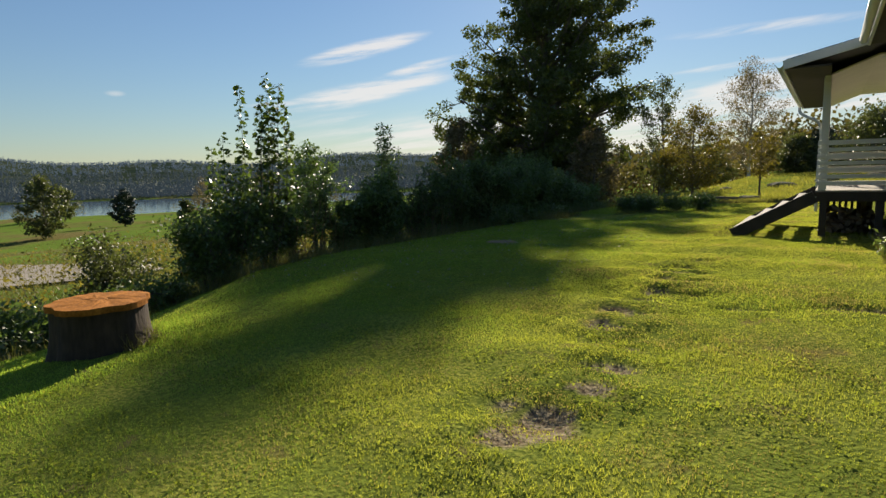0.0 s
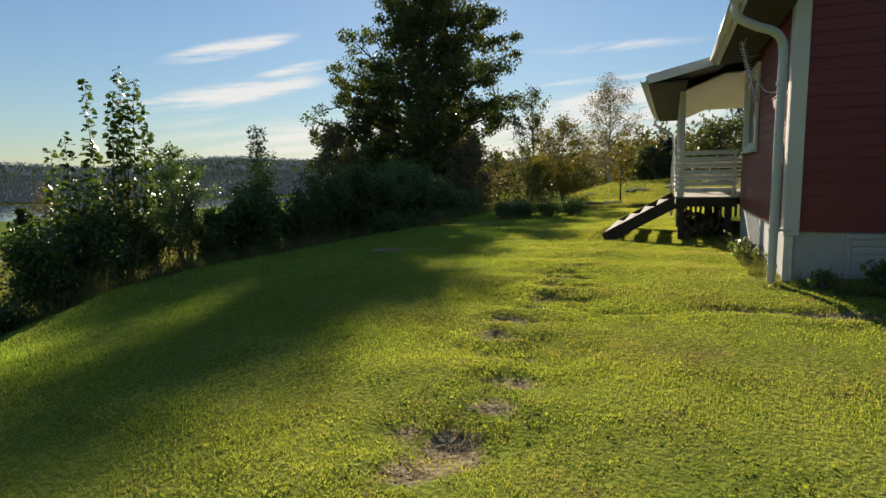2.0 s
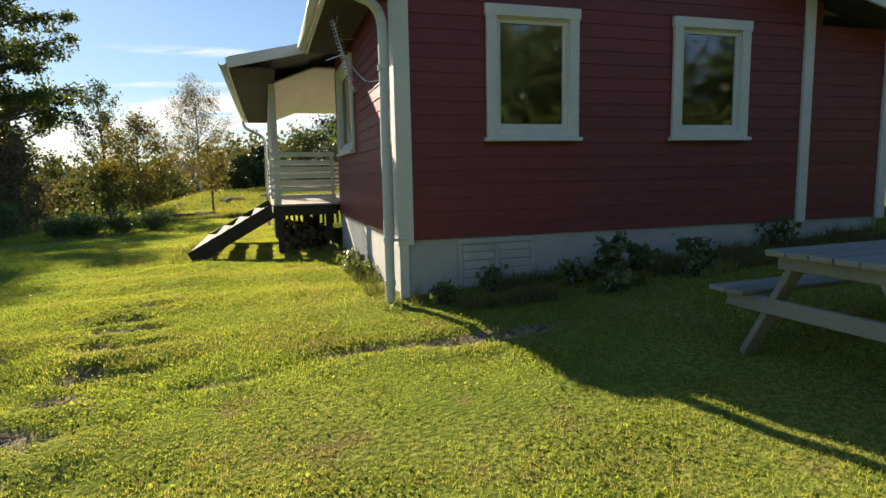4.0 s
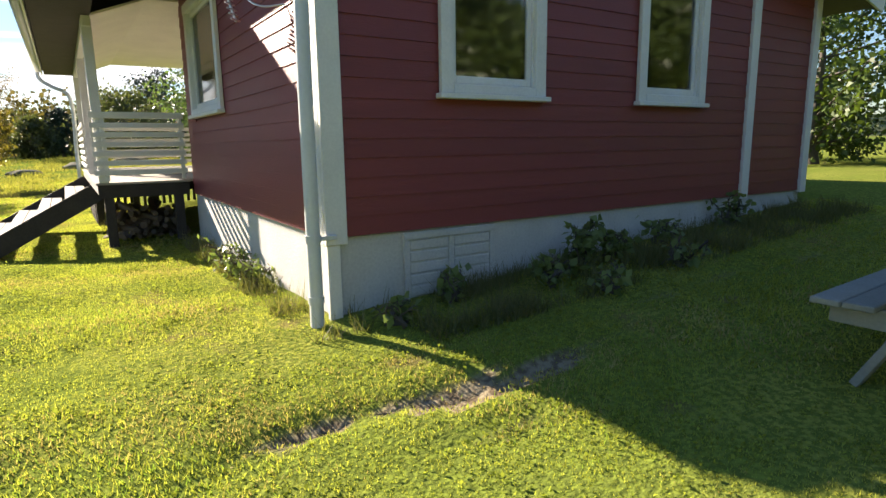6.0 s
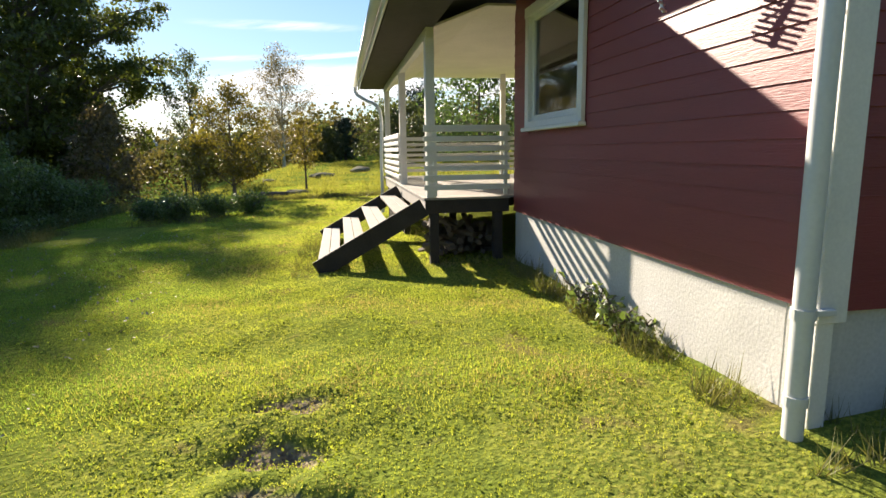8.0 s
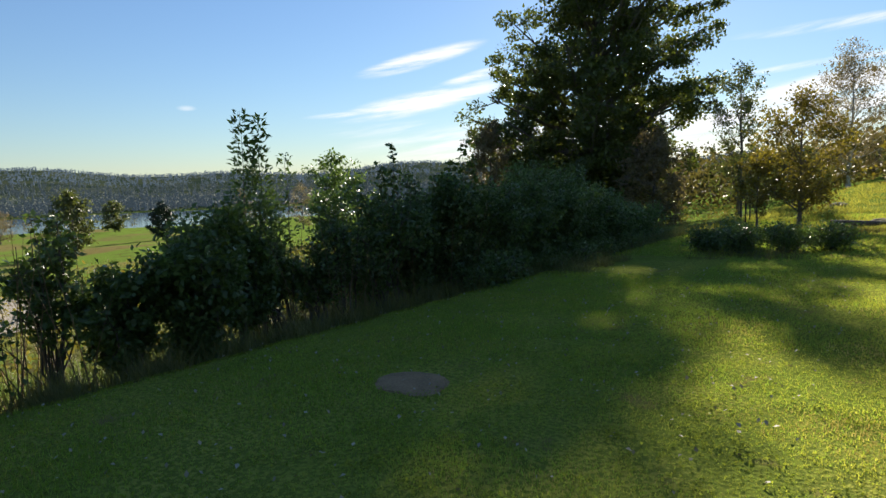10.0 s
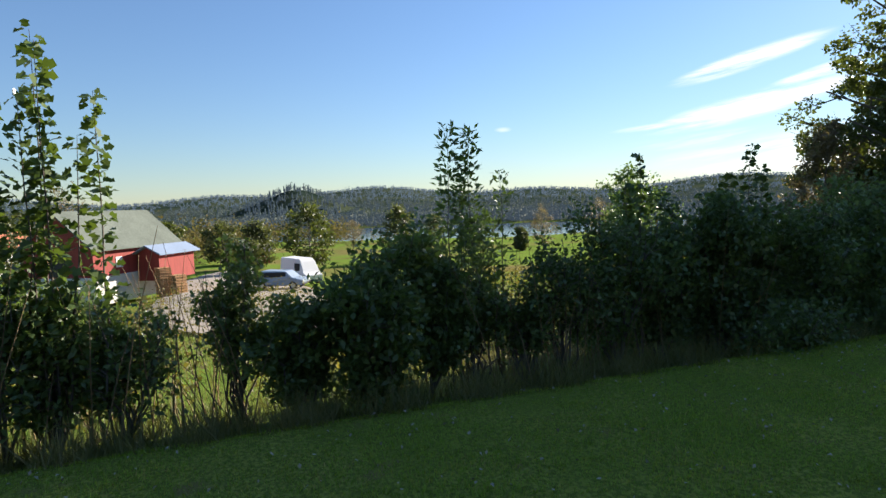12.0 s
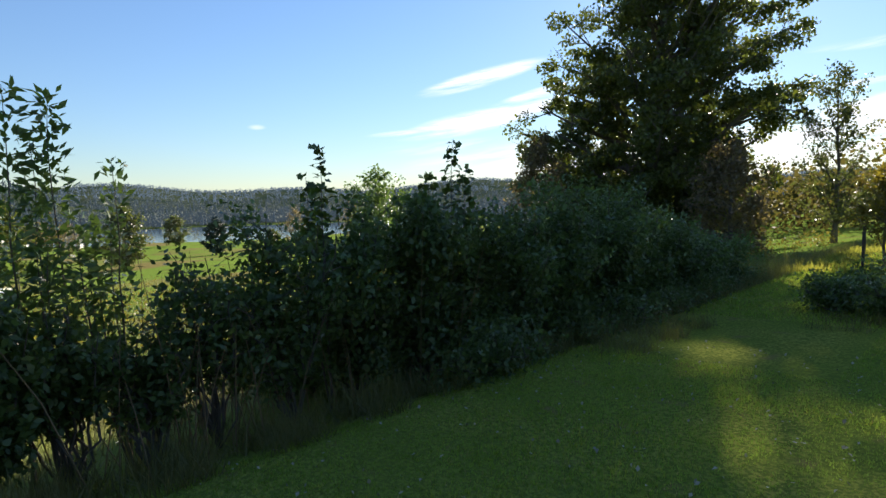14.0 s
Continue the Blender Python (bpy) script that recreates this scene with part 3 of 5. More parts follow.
def house():
    ins = 0.11
    xr_, zr_ = 2.65, EAVE_Z + 0.06 + 3.2 * 0.40
    holes_b = [(w[0] + ins, w[1] - ins, w[2] + 0.065, w[3] - ins) for w in (W1, W2)]
    holes_a = [(W3[0] + ins, W3[1] - ins, W3[2] + 0.065, W3[3] - ins)]
    north = wall_slab("wall_north", (0.03, 0.03, 0.0), (HOUSE_X, 0.18, 2.36), holes_b, 0, M["red"], "dark red horizontal clapboard gable wall of the cottage")
    gb = bmesh.new()
    pts = [(0.03, 2.364), (5.5, 2.364), (5.5, 2.70), (xr_, zr_ - 0.02), (0.03, 2.88)]
    A = [gb.verts.new((x, 0.03, z)) for x, z in pts]
    B = [gb.verts.new((x, 0.18, z)) for x, z in pts]
    for i in range(5):
        gb.faces.new((A[i], A[(i + 1) % 5], B[(i + 1) % 5], B[i]))
    gb.faces.new(A[::-1])
    gb.faces.new(B)
    tagged(part("wall_gable", gb, M["red"]), "dark red gable top under the roof", "wall", kind="structure")
    west = wall_slab("wall_west", (0.03, 0.18, 0.0), (0.18, HOUSE_Y, WALL_TOP - 0.02), holes_a, 1, M["red"], "dark red clapboard side wall under the eave")
    wall_slab("wall_east", (HOUSE_X - 0.15, 0.18, 0.0), (HOUSE_X, HOUSE_Y, 2.36), [], 1, M["red"], "red clapboard wall on the far side of the cottage")
    wall_slab("wall_south", (0.18, HOUSE_Y - 0.15, 0.0), (HOUSE_X - 0.15, HOUSE_Y, WALL_TOP), [], 0, M["red"], "red clapboard end wall of the cottage")
    fl = boxed("floor", (0.18, 0.18, 0.05), (HOUSE_X - 0.15, HOUSE_Y - 0.15, 0.12), M["interior"], bevel=0)
    tagged(fl, "dark wooden floor inside the cottage", "floor", kind="structure")
    ce = boxed("ceiling", (0.18, 0.18, 2.6), (HOUSE_X - 0.15, HOUSE_Y - 0.15, 2.68), M["interior"], bevel=0)
    tagged(ce, "plain ceiling inside the cottage", "ceiling", kind="structure")
    # plinth
    for lo, hi in (((0.045, 0.045, -1.3), (HOUSE_X - 0.03, 0.25, -0.004)), ((0.045, 0.252, -1.3), (0.25, HOUSE_Y - 0.252, -0.004)), ((0.045, HOUSE_Y - 0.25, -1.3), (HOUSE_X - 0.03, HOUSE_Y, -0.004)), ((HOUSE_X - 0.23, 0.252, -1.3), (HOUSE_X - 0.03, HOUSE_Y - 0.252, -0.004))):
        tagged(boxed("plinth", lo, hi, M["plaster"], None, 0.006), "pale whitewashed plinth under the red wall", "plinth", kind="structure")
    # cladding
    clad(north, (0.155, 0.03, 0), 0.0, WALL_TOP + 0.6, 5.2 - 0.155, [(w[0] - 0.155 + 0.01, w[1] - 0.155 - 0.01, w[2], w[3]) for w in (W1, W2)])
    clad(north, (5.345, 0.03, 0), 0.0, 2.42, HOUSE_X - 5.345 - 0.13, [])
    clad(west, (0.03, HOUSE_Y, 0), 0.0, EAVE_Z, HOUSE_Y - 0.155, [(HOUSE_Y - W3[1] + 0.01, HOUSE_Y - W3[0] - 0.01, W3[2], W3[3])], -90)
    # corner boards and the cover board between the two parts of the gable
    tr = bmesh.new()
    box(tr, (-0.012, -0.015, -0.05), (0.155, 0.03, 3.1), 0.005)
    box(tr, (-0.015, 0.03, -0.05), (0.03, 0.155, 2.75), 0.005)
    tagged(part("corner_board", tr, M["white"]), "white painted corner board of the cottage", "trim", kind="structure")
    tr = bmesh.new()
    box(tr, (5.2, -0.02, -0.03), (5.345, 0.03, 3.3), 0.005)
    tagged(part("cover_board", tr, M["white"]), "white cover board on the gable", "trim", kind="structure")
    tr = bmesh.new()
    box(tr, (HOUSE_X - 0.13, -0.02, -0.03), (HOUSE_X + 0.012, 0.03, 2.5), 0.005)
    tagged(part("corner_board", tr, M["white"]), "white painted far corner board of the cottage", "trim", kind="structure")
    # corner of the plinth runs down as a white post
    tr = bmesh.new()
    box(tr, (0.0, 0.0, -1.2), (0.10, 0.044, -0.052), 0.005)
    tagged(part("plinth_corner", tr, M["white"]), "white painted corner of the plinth", "trim", kind="structure")
    # hatch in the plinth
    ha = thing("crawl_space_hatch", pose(0.64, 0.045, -0.56), "white louvred hatch set in the plinth", "hatch")
    boxed("backing", (0, -0.012, 0), (0.89, 0.0, 0.54), M["plaster"], ha, 0.003)
    for x0, x1 in ((0.0, 0.05), (0.42, 0.47), (0.84, 0.89)):
        boxed("stile", (x0, -0.028, 0), (x1, -0.012, 0.54), M["plaster"], ha, 0.004)
    boxed("top_rail", (0.0, -0.034, 0.485), (0.89, -0.028, 0.54), M["plaster"], ha, 0.003)
    for k in range(5):
        for x0, x1 in ((0.052, 0.418), (0.472, 0.838)):
            boxed("slat", (x0, -0.024, 0.02 + k * 0.094), (x1, -0.012, 0.10 + k * 0.094), M["plaster"], ha, 0.006)
    window("window_1", W1[1] - W1[0], W1[3] - W1[2], pose(W1[0], 0.012, W1[2]), "white framed window in the red gable")
    window("window_2", W2[1] - W2[0], W2[3] - W2[2], pose(W2[0], 0.012, W2[2]), "white framed window in the red gable")
    window("window_3", W3[1] - W3[0], W3[3] - W3[2], pose(0.012, W3[1], W3[2], 0, 0, -90), "white framed side window beside the porch")
    # roof
    ro = bmesh.new()
    pitch = 0.40
    x0, xr = -0.55, 2.65
    z0 = EAVE_Z + 0.06
    zr = z0 + (xr - x0) * pitch
    prof = [(x0, z0), (xr, zr), (5.45, 2.72), (7.3, 2.28), (7.3, 2.40), (5.45, 2.84), (xr, zr + 0.12), (x0, z0 + 0.12)]
    k = len(prof)
    A = [ro.verts.new((x, -0.42, z)) for x, z in prof]
    B = [ro.verts.new((x, ROOF_Y, z)) for x, z in prof]
    for i in range(k):
        ro.faces.new((A[i], B[i], B[(i + 1) % k], A[(i + 1) % k]))
    ro.faces.new(A[::-1])
    ro.faces.new(B)
    roof = tagged(part("roof", ro, M["roofing"]), "dark roof of the cottage with wide eaves", "roof", kind="structure")
    bb = bmesh.new()
    for (xa, za), (xb, zb) in (((x0 - 0.02, z0 + 0.03), (xr, zr + 0.03)), ((xr, zr + 0.03), (5.45, 2.74)), ((5.45, 2.74), (7.32, 2.30))):
        beam(bb, (xa, -0.44, za), (xb, -0.44, zb), 0.03, 0.2, 0.004)
    part("barge_board", bb, M["white"], roof, "white painted barge board")
    fa = bmesh.new()
    box(fa, (x0 - 0.03, -0.42, z0 - 0.11), (x0, 3.70, z0 + 0.1), 0.004)
    part("fascia", fa, M["white"], roof, "white fascia board")
    so = bmesh.new()
    box(so, (x0, -0.4, z0 - 0.09), (-0.02, 3.7, z0 - 0.07))
    part("soffit", so, M["dark_wood"], roof, "dark boarded underside of the eave")


house()


def gutter(name, x, y0, y1, z, label):
    """A half-round gutter along y."""
    ob = thing(name, pose(x, y0, z), label, "gutter")
    n = 10
    V, F = [], []
    L = y1 - y0
    for s, yy in enumerate((0, L)):
        for k in range(n):
            a = math.pi * k / (n - 1)
            V.append((0.062 * math.cos(a), yy, -0.062 * math.sin(a)))
    for k in range(n - 1):
        F.append((k, k + 1, n + k + 1, n + k))
    g = mesh_from("channel", np.array(V), np.array(F), M["metal_white"], ob, smooth=True)
    so = g.modifiers.new("thickness", "SOLIDIFY")
    so.thickness = 0.004
    return ob


def bent_pipe(name, pts, r, mat, parent, label=""):
    cu = bpy.data.curves.new(name, "CURVE")
    cu.dimensions, cu.bevel_depth, cu.bevel_resolution, cu.use_fill_caps = "3D", r, 5, True
    sp = cu.splines.new("BEZIER")
    sp.bezier_points.add(len(pts) - 1)
    for b, p in zip(sp.bezier_points, pts):
        b.co = p
        b.handle_left_type = b.handle_right_type = "AUTO"
    me = bpy.data.meshes.new_from_object(bpy.data.objects.new("tmp", cu))
    me.name = name
    me.materials.append(mat)
    me.polygons.foreach_set("use_smooth", np.ones(len(me.polygons), dtype=bool))
    ob = new(name, me)
    ob.parent = parent
    if label:
        ob["label"] = label
    return ob


gutter("eave_gutter", -0.645, -0.45, 3.66, 2.66, "white metal gutter along the eave")
dp = thing("downpipe", pose(0, 0, 0), "white metal downpipe on the house corner with a swan neck", "downpipe")
bent_pipe("pipe", [(-0.64, -0.25, 2.62), (-0.63, -0.24, 2.50), (-0.45, -0.17, 2.38), (-0.20, -0.09, 2.28), (-0.13, -0.045, 2.18), (-0.115, -0.035, 2.05), (-0.115, -0.035, 1.0), (-0.115, -0.035, 0.05), (-0.115, -0.035, -0.62)], 0.050, M["metal_white"], dp)
for zz in (1.72, 0.02, -0.42):
    bm = bmesh.new()
    bmesh.ops.create_cone(bm, cap_ends=True, segments=18, radius1=0.058, radius2=0.058, depth=0.05, matrix=Matrix.Translation((-0.115, -0.035, zz)))
    part("collar", bm, M["metal_white"], dp)
boxed("bracket", (-0.07, -0.05, 0.0), (0.06, -0.016, 0.03), M["metal_white"], dp, 0.003)


# ---- the porch ----
def porch():
    deck = thing("porch_deck", pose(0, 0, 0), "grey weathered porch deck on dark timber posts", "deck")
    y = PORCH_Y0 - 0.05
    x0 = POST_X - 0.10
    while y < PORCH_Y1 + 0.02:
        boxed("deck_board", (x0, y, DECK_Z - 0.03), (-0.03 if y < HOUSE_Y + 0.03 else 4.6, y + 0.115, DECK_Z), M["grey_wood"], deck, 0.003)
        y += 0.121
    fa = bmesh.new()
    box(fa, (x0 + 0.02, PORCH_Y0 - 0.03, DECK_Z - 0.21), (-0.035, PORCH_Y0 + 0.02, DECK_Z - 0.033), 0.004)
    part("front_joist", fa, M["dark_wood"], deck, "dark stained front joist")
    fa = bmesh.new()
    box(fa, (x0 + 0.02, PORCH_Y0 + 0.02, DECK_Z - 0.21), (x0 + 0.065, PORCH_Y1, DECK_Z - 0.033), 0.004)
    part("side_joist", fa, M["grey_wood"], deck)
    for yy in (PORCH_Y0 + 0.05, 8.45, PORCH_Y1 - 0.1):
        for xx in (x0 + 0.14, -0.18):
            boxed("deck_post", (xx - 0.06, yy - 0.06, gz(xx, yy) - 0.1), (xx + 0.06, yy + 0.06, DECK_Z - 0.034), M["dark_wood"], deck, 0.006)
    for yy in np.arange(PORCH_Y0 + 0.4, PORCH_Y1, 0.6):
        boxed("joist", (x0 + 0.07, yy, DECK_Z - 0.17), (4.5, yy + 0.05, DECK_Z - 0.034), M["dark_wood"], deck, 0.0)
    # upright slats that close the space under the deck
    for yy in np.arange(8.55, PORCH_Y1 - 0.05, 0.13):
        boxed("skirt_slat", (x0 + 0.068, yy, gz(x0, yy) + 0.02), (x0 + 0.088, yy + 0.07, DECK_Z - 0.2), M["dark_wood"], deck, 0)
    for xx in np.arange(x0 + 0.2, 4.4, 0.14):
        boxed("skirt_slat", (xx, PORCH_Y1 - 0.03, gz(xx, PORCH_Y1) + 0.02), (xx + 0.07, PORCH_Y1 - 0.01, DECK_Z - 0.036), M["dark_wood"], deck, 0)
    # posts
    for xx, yy in ((POST_X, PORCH_Y0), (POST_X, 8.45), (POST_X, PORCH_Y1), (1.75, PORCH_Y1), (4.5, PORCH_Y1)):
        ztop = 2.30 if xx == POST_X else 2.62
        post = boxed("porch_post", (-0.06, -0.06, 0), (0.06, 0.06, ztop - DECK_Z), M["white"], None, 0.008)
        post.location = (xx, yy, DECK_Z)
        tagged(post, "white painted square post carrying the porch roof", "post", "porch posts")

    def railing(m, length, label, ends):
        ra = thing("porch_railing", m, label, "railing", "porch railings")
        for i in range(7):
            z = 0.10 + i * 0.125
            w = 0.07 if i < 6 else 0.085
            boxed("slat", (-ends[0], -0.035, z), (length + ends[1], -0.013, z + w), M["white"], ra, 0.004)
        for xx in (0.05, length - 0.05):
            boxed("baluster", (xx - 0.025, -0.013, 0.02), (xx + 0.025, 0.025, 0.9), M["white"], ra, 0.004)
        return ra

    railing(pose(POST_X, PORCH_Y0 - 0.062, DECK_Z), -POST_X - 0.05, "white slatted railing across the end of the porch", (0.10, 0.0))
    railing(pose(POST_X - 0.062, PORCH_Y1, DECK_Z, 0, 0, -90), PORCH_Y1 - 8.45, "white slatted railing along the side of the porch", (0.07, 0.05))
    railing(pose(4.5, PORCH_Y1 + 0.062, DECK_Z, 0, 0, 180), 4.5 - POST_X, "white slatted railing across the far side of the porch", (0.0, 0.10))
    # stairs
    st = thing("porch_stairs", pose(0, 0, 0), "weathered open stairs with dark stringers up to the porch", "stairs")
    ya, yb = PORCH_Y0 - 0.02, 8.35
    g = gz(-2.6, 6)
    for yy in (ya, yb):
        bm = bmesh.new()
        beam(bm, (POST_X - 0.1, yy, DECK_Z - 0.12), (-2.62, yy, g + 0.03), 0.045, 0.24, 0.005)
        part("stringer", bm, M["dark_wood"], st, "dark stained stringer")
    rise = (DECK_Z - g) / 5
    for i in range(1, 5):
        z = DECK_Z - rise * i
        x = POST_X - 0.12 - 0.345 * i
        for dx in (0.0, 0.145):
            boxed("tread", (x + dx, ya + 0.025, z - 0.035), (x + dx + 0.138, yb - 0.025, z), M["grey_wood"], st, 0.004)
    # roof of the porch
    ro = thing("porch_roof", pose(0, 0, 0), "low porch roof with cream ceiling and white fascia", "roof", kind="structure")
    ya, yb = 3.71, 12.6
    bm = bmesh.new()
    prof = [(-1.72, 2.42), (-0.45, 2.70), (-0.45, 2.78), (-1.72, 2.50)]
    A = [bm.verts.new((x, ya, z)) for x, z in prof]
    B = [bm.verts.new((x, yb, z)) for x, z in prof]
    for i in range(4):
        bm.faces.new((A[i], B[i], B[(i + 1) % 4], A[(i + 1) % 4]))
    bm.faces.new(A[::-1])
    bm.faces.new(B)
    part("roof_panel", bm, M["roofing"], ro)
    bm = bmesh.new()
    prof = [(-1.05, 2.34), (-0.35, 2.62), (4.7, 2.64), (4.7, 2.67), (-0.35, 2.65), (-1.05, 2.37)]
    A = [bm.verts.new((x, HOUSE_Y + 0.02, z)) for x, z in prof]
    B = [bm.verts.new((x, yb - 0.02, z)) for x, z in prof]
    for i in range(6):
        bm.faces.new((A[i], B[i], B[(i + 1) % 6], A[(i + 1) % 6]))
    bm.faces.new(A[::-1])
    bm.faces.new(B)
    part("porch_ceiling", bm, M["soffit"], ro, "cream painted board ceiling")
    bm = bmesh.new()
    box(bm, (-1.70, ya + 0.03, 2.33), (-1.05, yb - 0.03, 2.36))
    part("eave_soffit", bm, M["dark_wood"], ro, "dark boarded eave soffit")
    bm = bmesh.new()
    beam(bm, (-1.75, ya - 0.015, 2.40), (-0.42, ya - 0.015, 2.70), 0.03, 0.15, 0.004)
    part("verge_board", bm, M["white"], ro, "white verge board")
    bm = bmesh.new()
    box(bm, (-1.75, ya, 2.31), (-1.722, yb, 2.47), 0.004)
    part("fascia", bm, M["white"], ro)
    bm = bmesh.new()
    box(bm, (POST_X - 0.05, PORCH_Y0 - 0.1, 2.20), (POST_X + 0.05, PORCH_Y1 + 0.1, 2.34), 0.006)
    part("post_plate", bm, M["white"], ro)
    gutter("porch_gutter", -1.815, ya + 0.02, yb, 2.43, "white metal gutter along the porch eave")
    d2 = thing("downpipe", pose(0, 0, 0), "white metal downpipe at the far porch corner", "downpipe")
    bent_pipe("pipe", [(-1.815, 12.45, 2.38), (-1.81, 12.4, 2.25), (-1.6, 12.2, 2.05), (-1.32, 12.0, 1.88), (-1.26, 11.95, 1.75), (-1.26, 11.95, 0.5), (-1.26, 11.95, gz(-1.26, 11.95) + 0.1)], 0.04, M["metal_white"], d2)


porch()


# ---- plants ----
def shrub(x, y, top, spread, seed, leaves=5200, size=0.075, mat="leaf_hedge", stems=9, label="dense green shrub in the hedge at the lawn edge", name="shrub", low=0.04, loose=0.42, width=0.55):
    """Stems that lean out from one root, leaves along their upper parts."""
    rng = np.random.RandomState(seed)
    z0 = gz(x, y)
    ob = thing(name, pose(x, y, z0), label, "weed" if name == "weed" else "shrub", {"weed": "weeds along the plinth", "low_shrub": "low shrubs on the lawn"}.get(name, "hedge shrubs"))
    H = top - z0
    lines, pts = [], []
    for s in range(stems):
        a, lean = rng.uniform(0, 6.28), rng.uniform(0.15, 1.0) * spread
        h = H * rng.uniform(0.72, 1.0) * (1 - 0.25 * (lean / spread) ** 2)
        t = np.linspace(0, 1, 7)
        p = np.stack([np.cos(a) * lean * t ** 0.8, np.sin(a) * lean * t ** 0.8, h * t ** 0.9], 1)
        p[1:-1] += rng.normal(size=(5, 3)) * 0.05
        lines.append((p, 0.017 * (1 - 0.8 * t)))
        for b in range(7):
            k = rng.uniform(low, 0.97)
            q = np.array([np.interp(k, t, p[:, i]) for i in range(3)])
            d = rng.normal(size=3) * (1, 1, 0.5) + (0, 0, 0.5)
            d /= np.linalg.norm(d)
            L = rng.uniform(0.25, 0.7) * spread * 0.75
            e = q + d * L
            lines.append((np.stack([q, q + d * L * 0.5 + (0, 0, 0.03), e]), np.array([0.007, 0.005, 0.002])))
            m = leaves // (stems * 7)
            w = rng.uniform(0.05, 1.1, m)[:, None]
            pts.append(q + (e - q) * w + rng.uniform(-1, 1, size=(m, 3)) * loose * spread * 0.62)
    tagged(tubes("branchwork", lines, M["bark"], ob, 5), kind="stuff")
    P = np.concatenate(pts)
    P = P[P[:, 2] > 0.06]
    V, F = leaf_arrays(rng, P, size, width)
    tagged(mesh_from("foliage", V, F, M[mat], ob), kind="stuff")
    return ob


def sapling(x, y, top, seed, shoots=3, spread=0.5, size=0.13, mat="leaf_pop", bare=0.35, label="young maple with large lobed leaves on tall shoots", gap=0.05, leaf_w=0.0, reach=0.12):
    """Upright shoots with large leaves set singly along them."""
    rng = np.random.RandomState(seed)
    z0 = gz(x, y)
    ob = thing("sapling", pose(x, y, z0), label, "sapling", "saplings in the hedge")
    H = top - z0
    lines, pts, out = [], [], []
    for s in range(shoots):
        a = rng.uniform(0, 6.28)
        h = H * (1.0 if s == 0 else rng.uniform(0.66, 0.97))
        t = np.linspace(0, 1, 9)
        r = spread * (0.1 if s == 0 else rng.uniform(0.4, 1))
        p = np.stack([np.cos(a) * r * t ** 0.6, np.sin(a) * r * t ** 0.6, h * t], 1)
        p[1:] += np.cumsum(rng.normal(size=(8, 3)) * 0.012, 0) * (1, 1, 0)
        lines.append((p, 0.016 * (1 - 0.85 * t)))
        for k in np.arange(bare, 1.0, gap / h):
            q = np.array([np.interp(k, t, p[:, i]) for i in range(3)])
            for _ in range(2):
                d = rng.normal(size=3) * (1, 1, 0.35)
                d /= np.linalg.norm(d)
                L = rng.uniform(0.15, 1.0) * reach * (1.3 - k)
                pts.append(q + d * L)
                out.append(d)
    for ln in lines:
        tubes("shoot", [ln], M["bark"], ob, 5)
    if leaf_w:
        V, F = leaf_arrays(rng, np.array(pts), size, leaf_w, toward=np.array(out) + (0, 0, 0.5))
    else:
        V, F = lobed_arrays(rng, np.array(pts), np.array(out), size)
    tagged(mesh_from("foliage", V, F, M[mat], ob), kind="stuff")
    return ob


def tree(name, x, y, z_top, radius, seed, leaves, size, mat, puff=0.0, sway=0.0, bark="bark", trunk=0.25, crown0=0.25, limbs=34, twigs=9, label="", group="", shape=None, clump=0.9, clear=0.0, base=None, category="tree", lean=0.0):
    """A tapered trunk, limbs and twigs that reach into an uneven crown, and leaves in clumps round the twigs. shape: crown radius by height, 0 to 1."""
    rng = np.random.RandomState(seed)
    z0 = gz(x, y) if base is None else base
    H = z_top - z0
    ob = thing(name, pose(x, y, z0), label, category, group)
    shape = shape or (lambda k: math.sin(math.pi * min(1, 0.12 + 0.88 * k)) ** 0.6)
    t = np.linspace(0, 1, 10)
    tp = np.stack([rng.normal(size=10).cumsum() * 0.012 * H * 0.3, rng.normal(size=10).cumsum() * 0.012 * H * 0.3, t * H * 0.93], 1)
    tp[0, :2] = 0
    tp[:, 0] += lean * t ** 3
    tr = trunk * (1 - 0.9 * t)
    tr[0] *= 1.35
    main, fine, pts = [], [], []
    gaps = np.random.RandomState(seed + 1)
    for i in range(limbs):
        k = ((i + rng.uniform(0, 1)) / limbs) ** (1.15 if puff else 1.0)
        zc = crown0 + (1 - crown0) * k
        a = i * 2.399 + rng.uniform(-0.5, 0.5)
        R = radius * shape(k) * (rng.uniform(0.2, 1.0) ** 0.45 if puff else rng.uniform(0.66, 1.02))
        zs = max(0.12, zc - rng.uniform(0.08, 0.22))
        s = np.array([np.interp(zs, t * 0.93 / 0.93, tp[:, j]) for j in range(3)])
        e = np.array([np.cos(a) * R + lean * zc ** 3 + sway * math.sin(6.283 * (zc - 0.45)), np.sin(a) * R, zc * H])
        mid = s + (e - s) * 0.5 + np.array([0, 0, -0.03 * H * rng.uniform(-0.5, 1)]) + rng.normal(size=3) * 0.03 * radius
        u = np.linspace(0, 1, 6)[:, None]
        p = s * (1 - u) ** 2 + 2 * mid * u * (1 - u) + e * u ** 2
        r0 = trunk * 0.34 * (1.1 - zs)
        main.append((p, r0 * (1 - 0.85 * u[:, 0]) + 0.006))
        for j in range(twigs):
            w = rng.uniform(0.3, 1.0)
            q = np.array([np.interp(w, u[:, 0], p[:, c]) for c in range(3)])
            d = rng.normal(size=3) * (1, 1, 0.6) + (e - s) / (np.linalg.norm(e - s) + 1e-6) * 0.7
            d /= np.linalg.norm(d)
            L = radius * rng.uniform(0.10, 0.30) * (1 - 0.6 * k ** 4)
            g = q + d * L
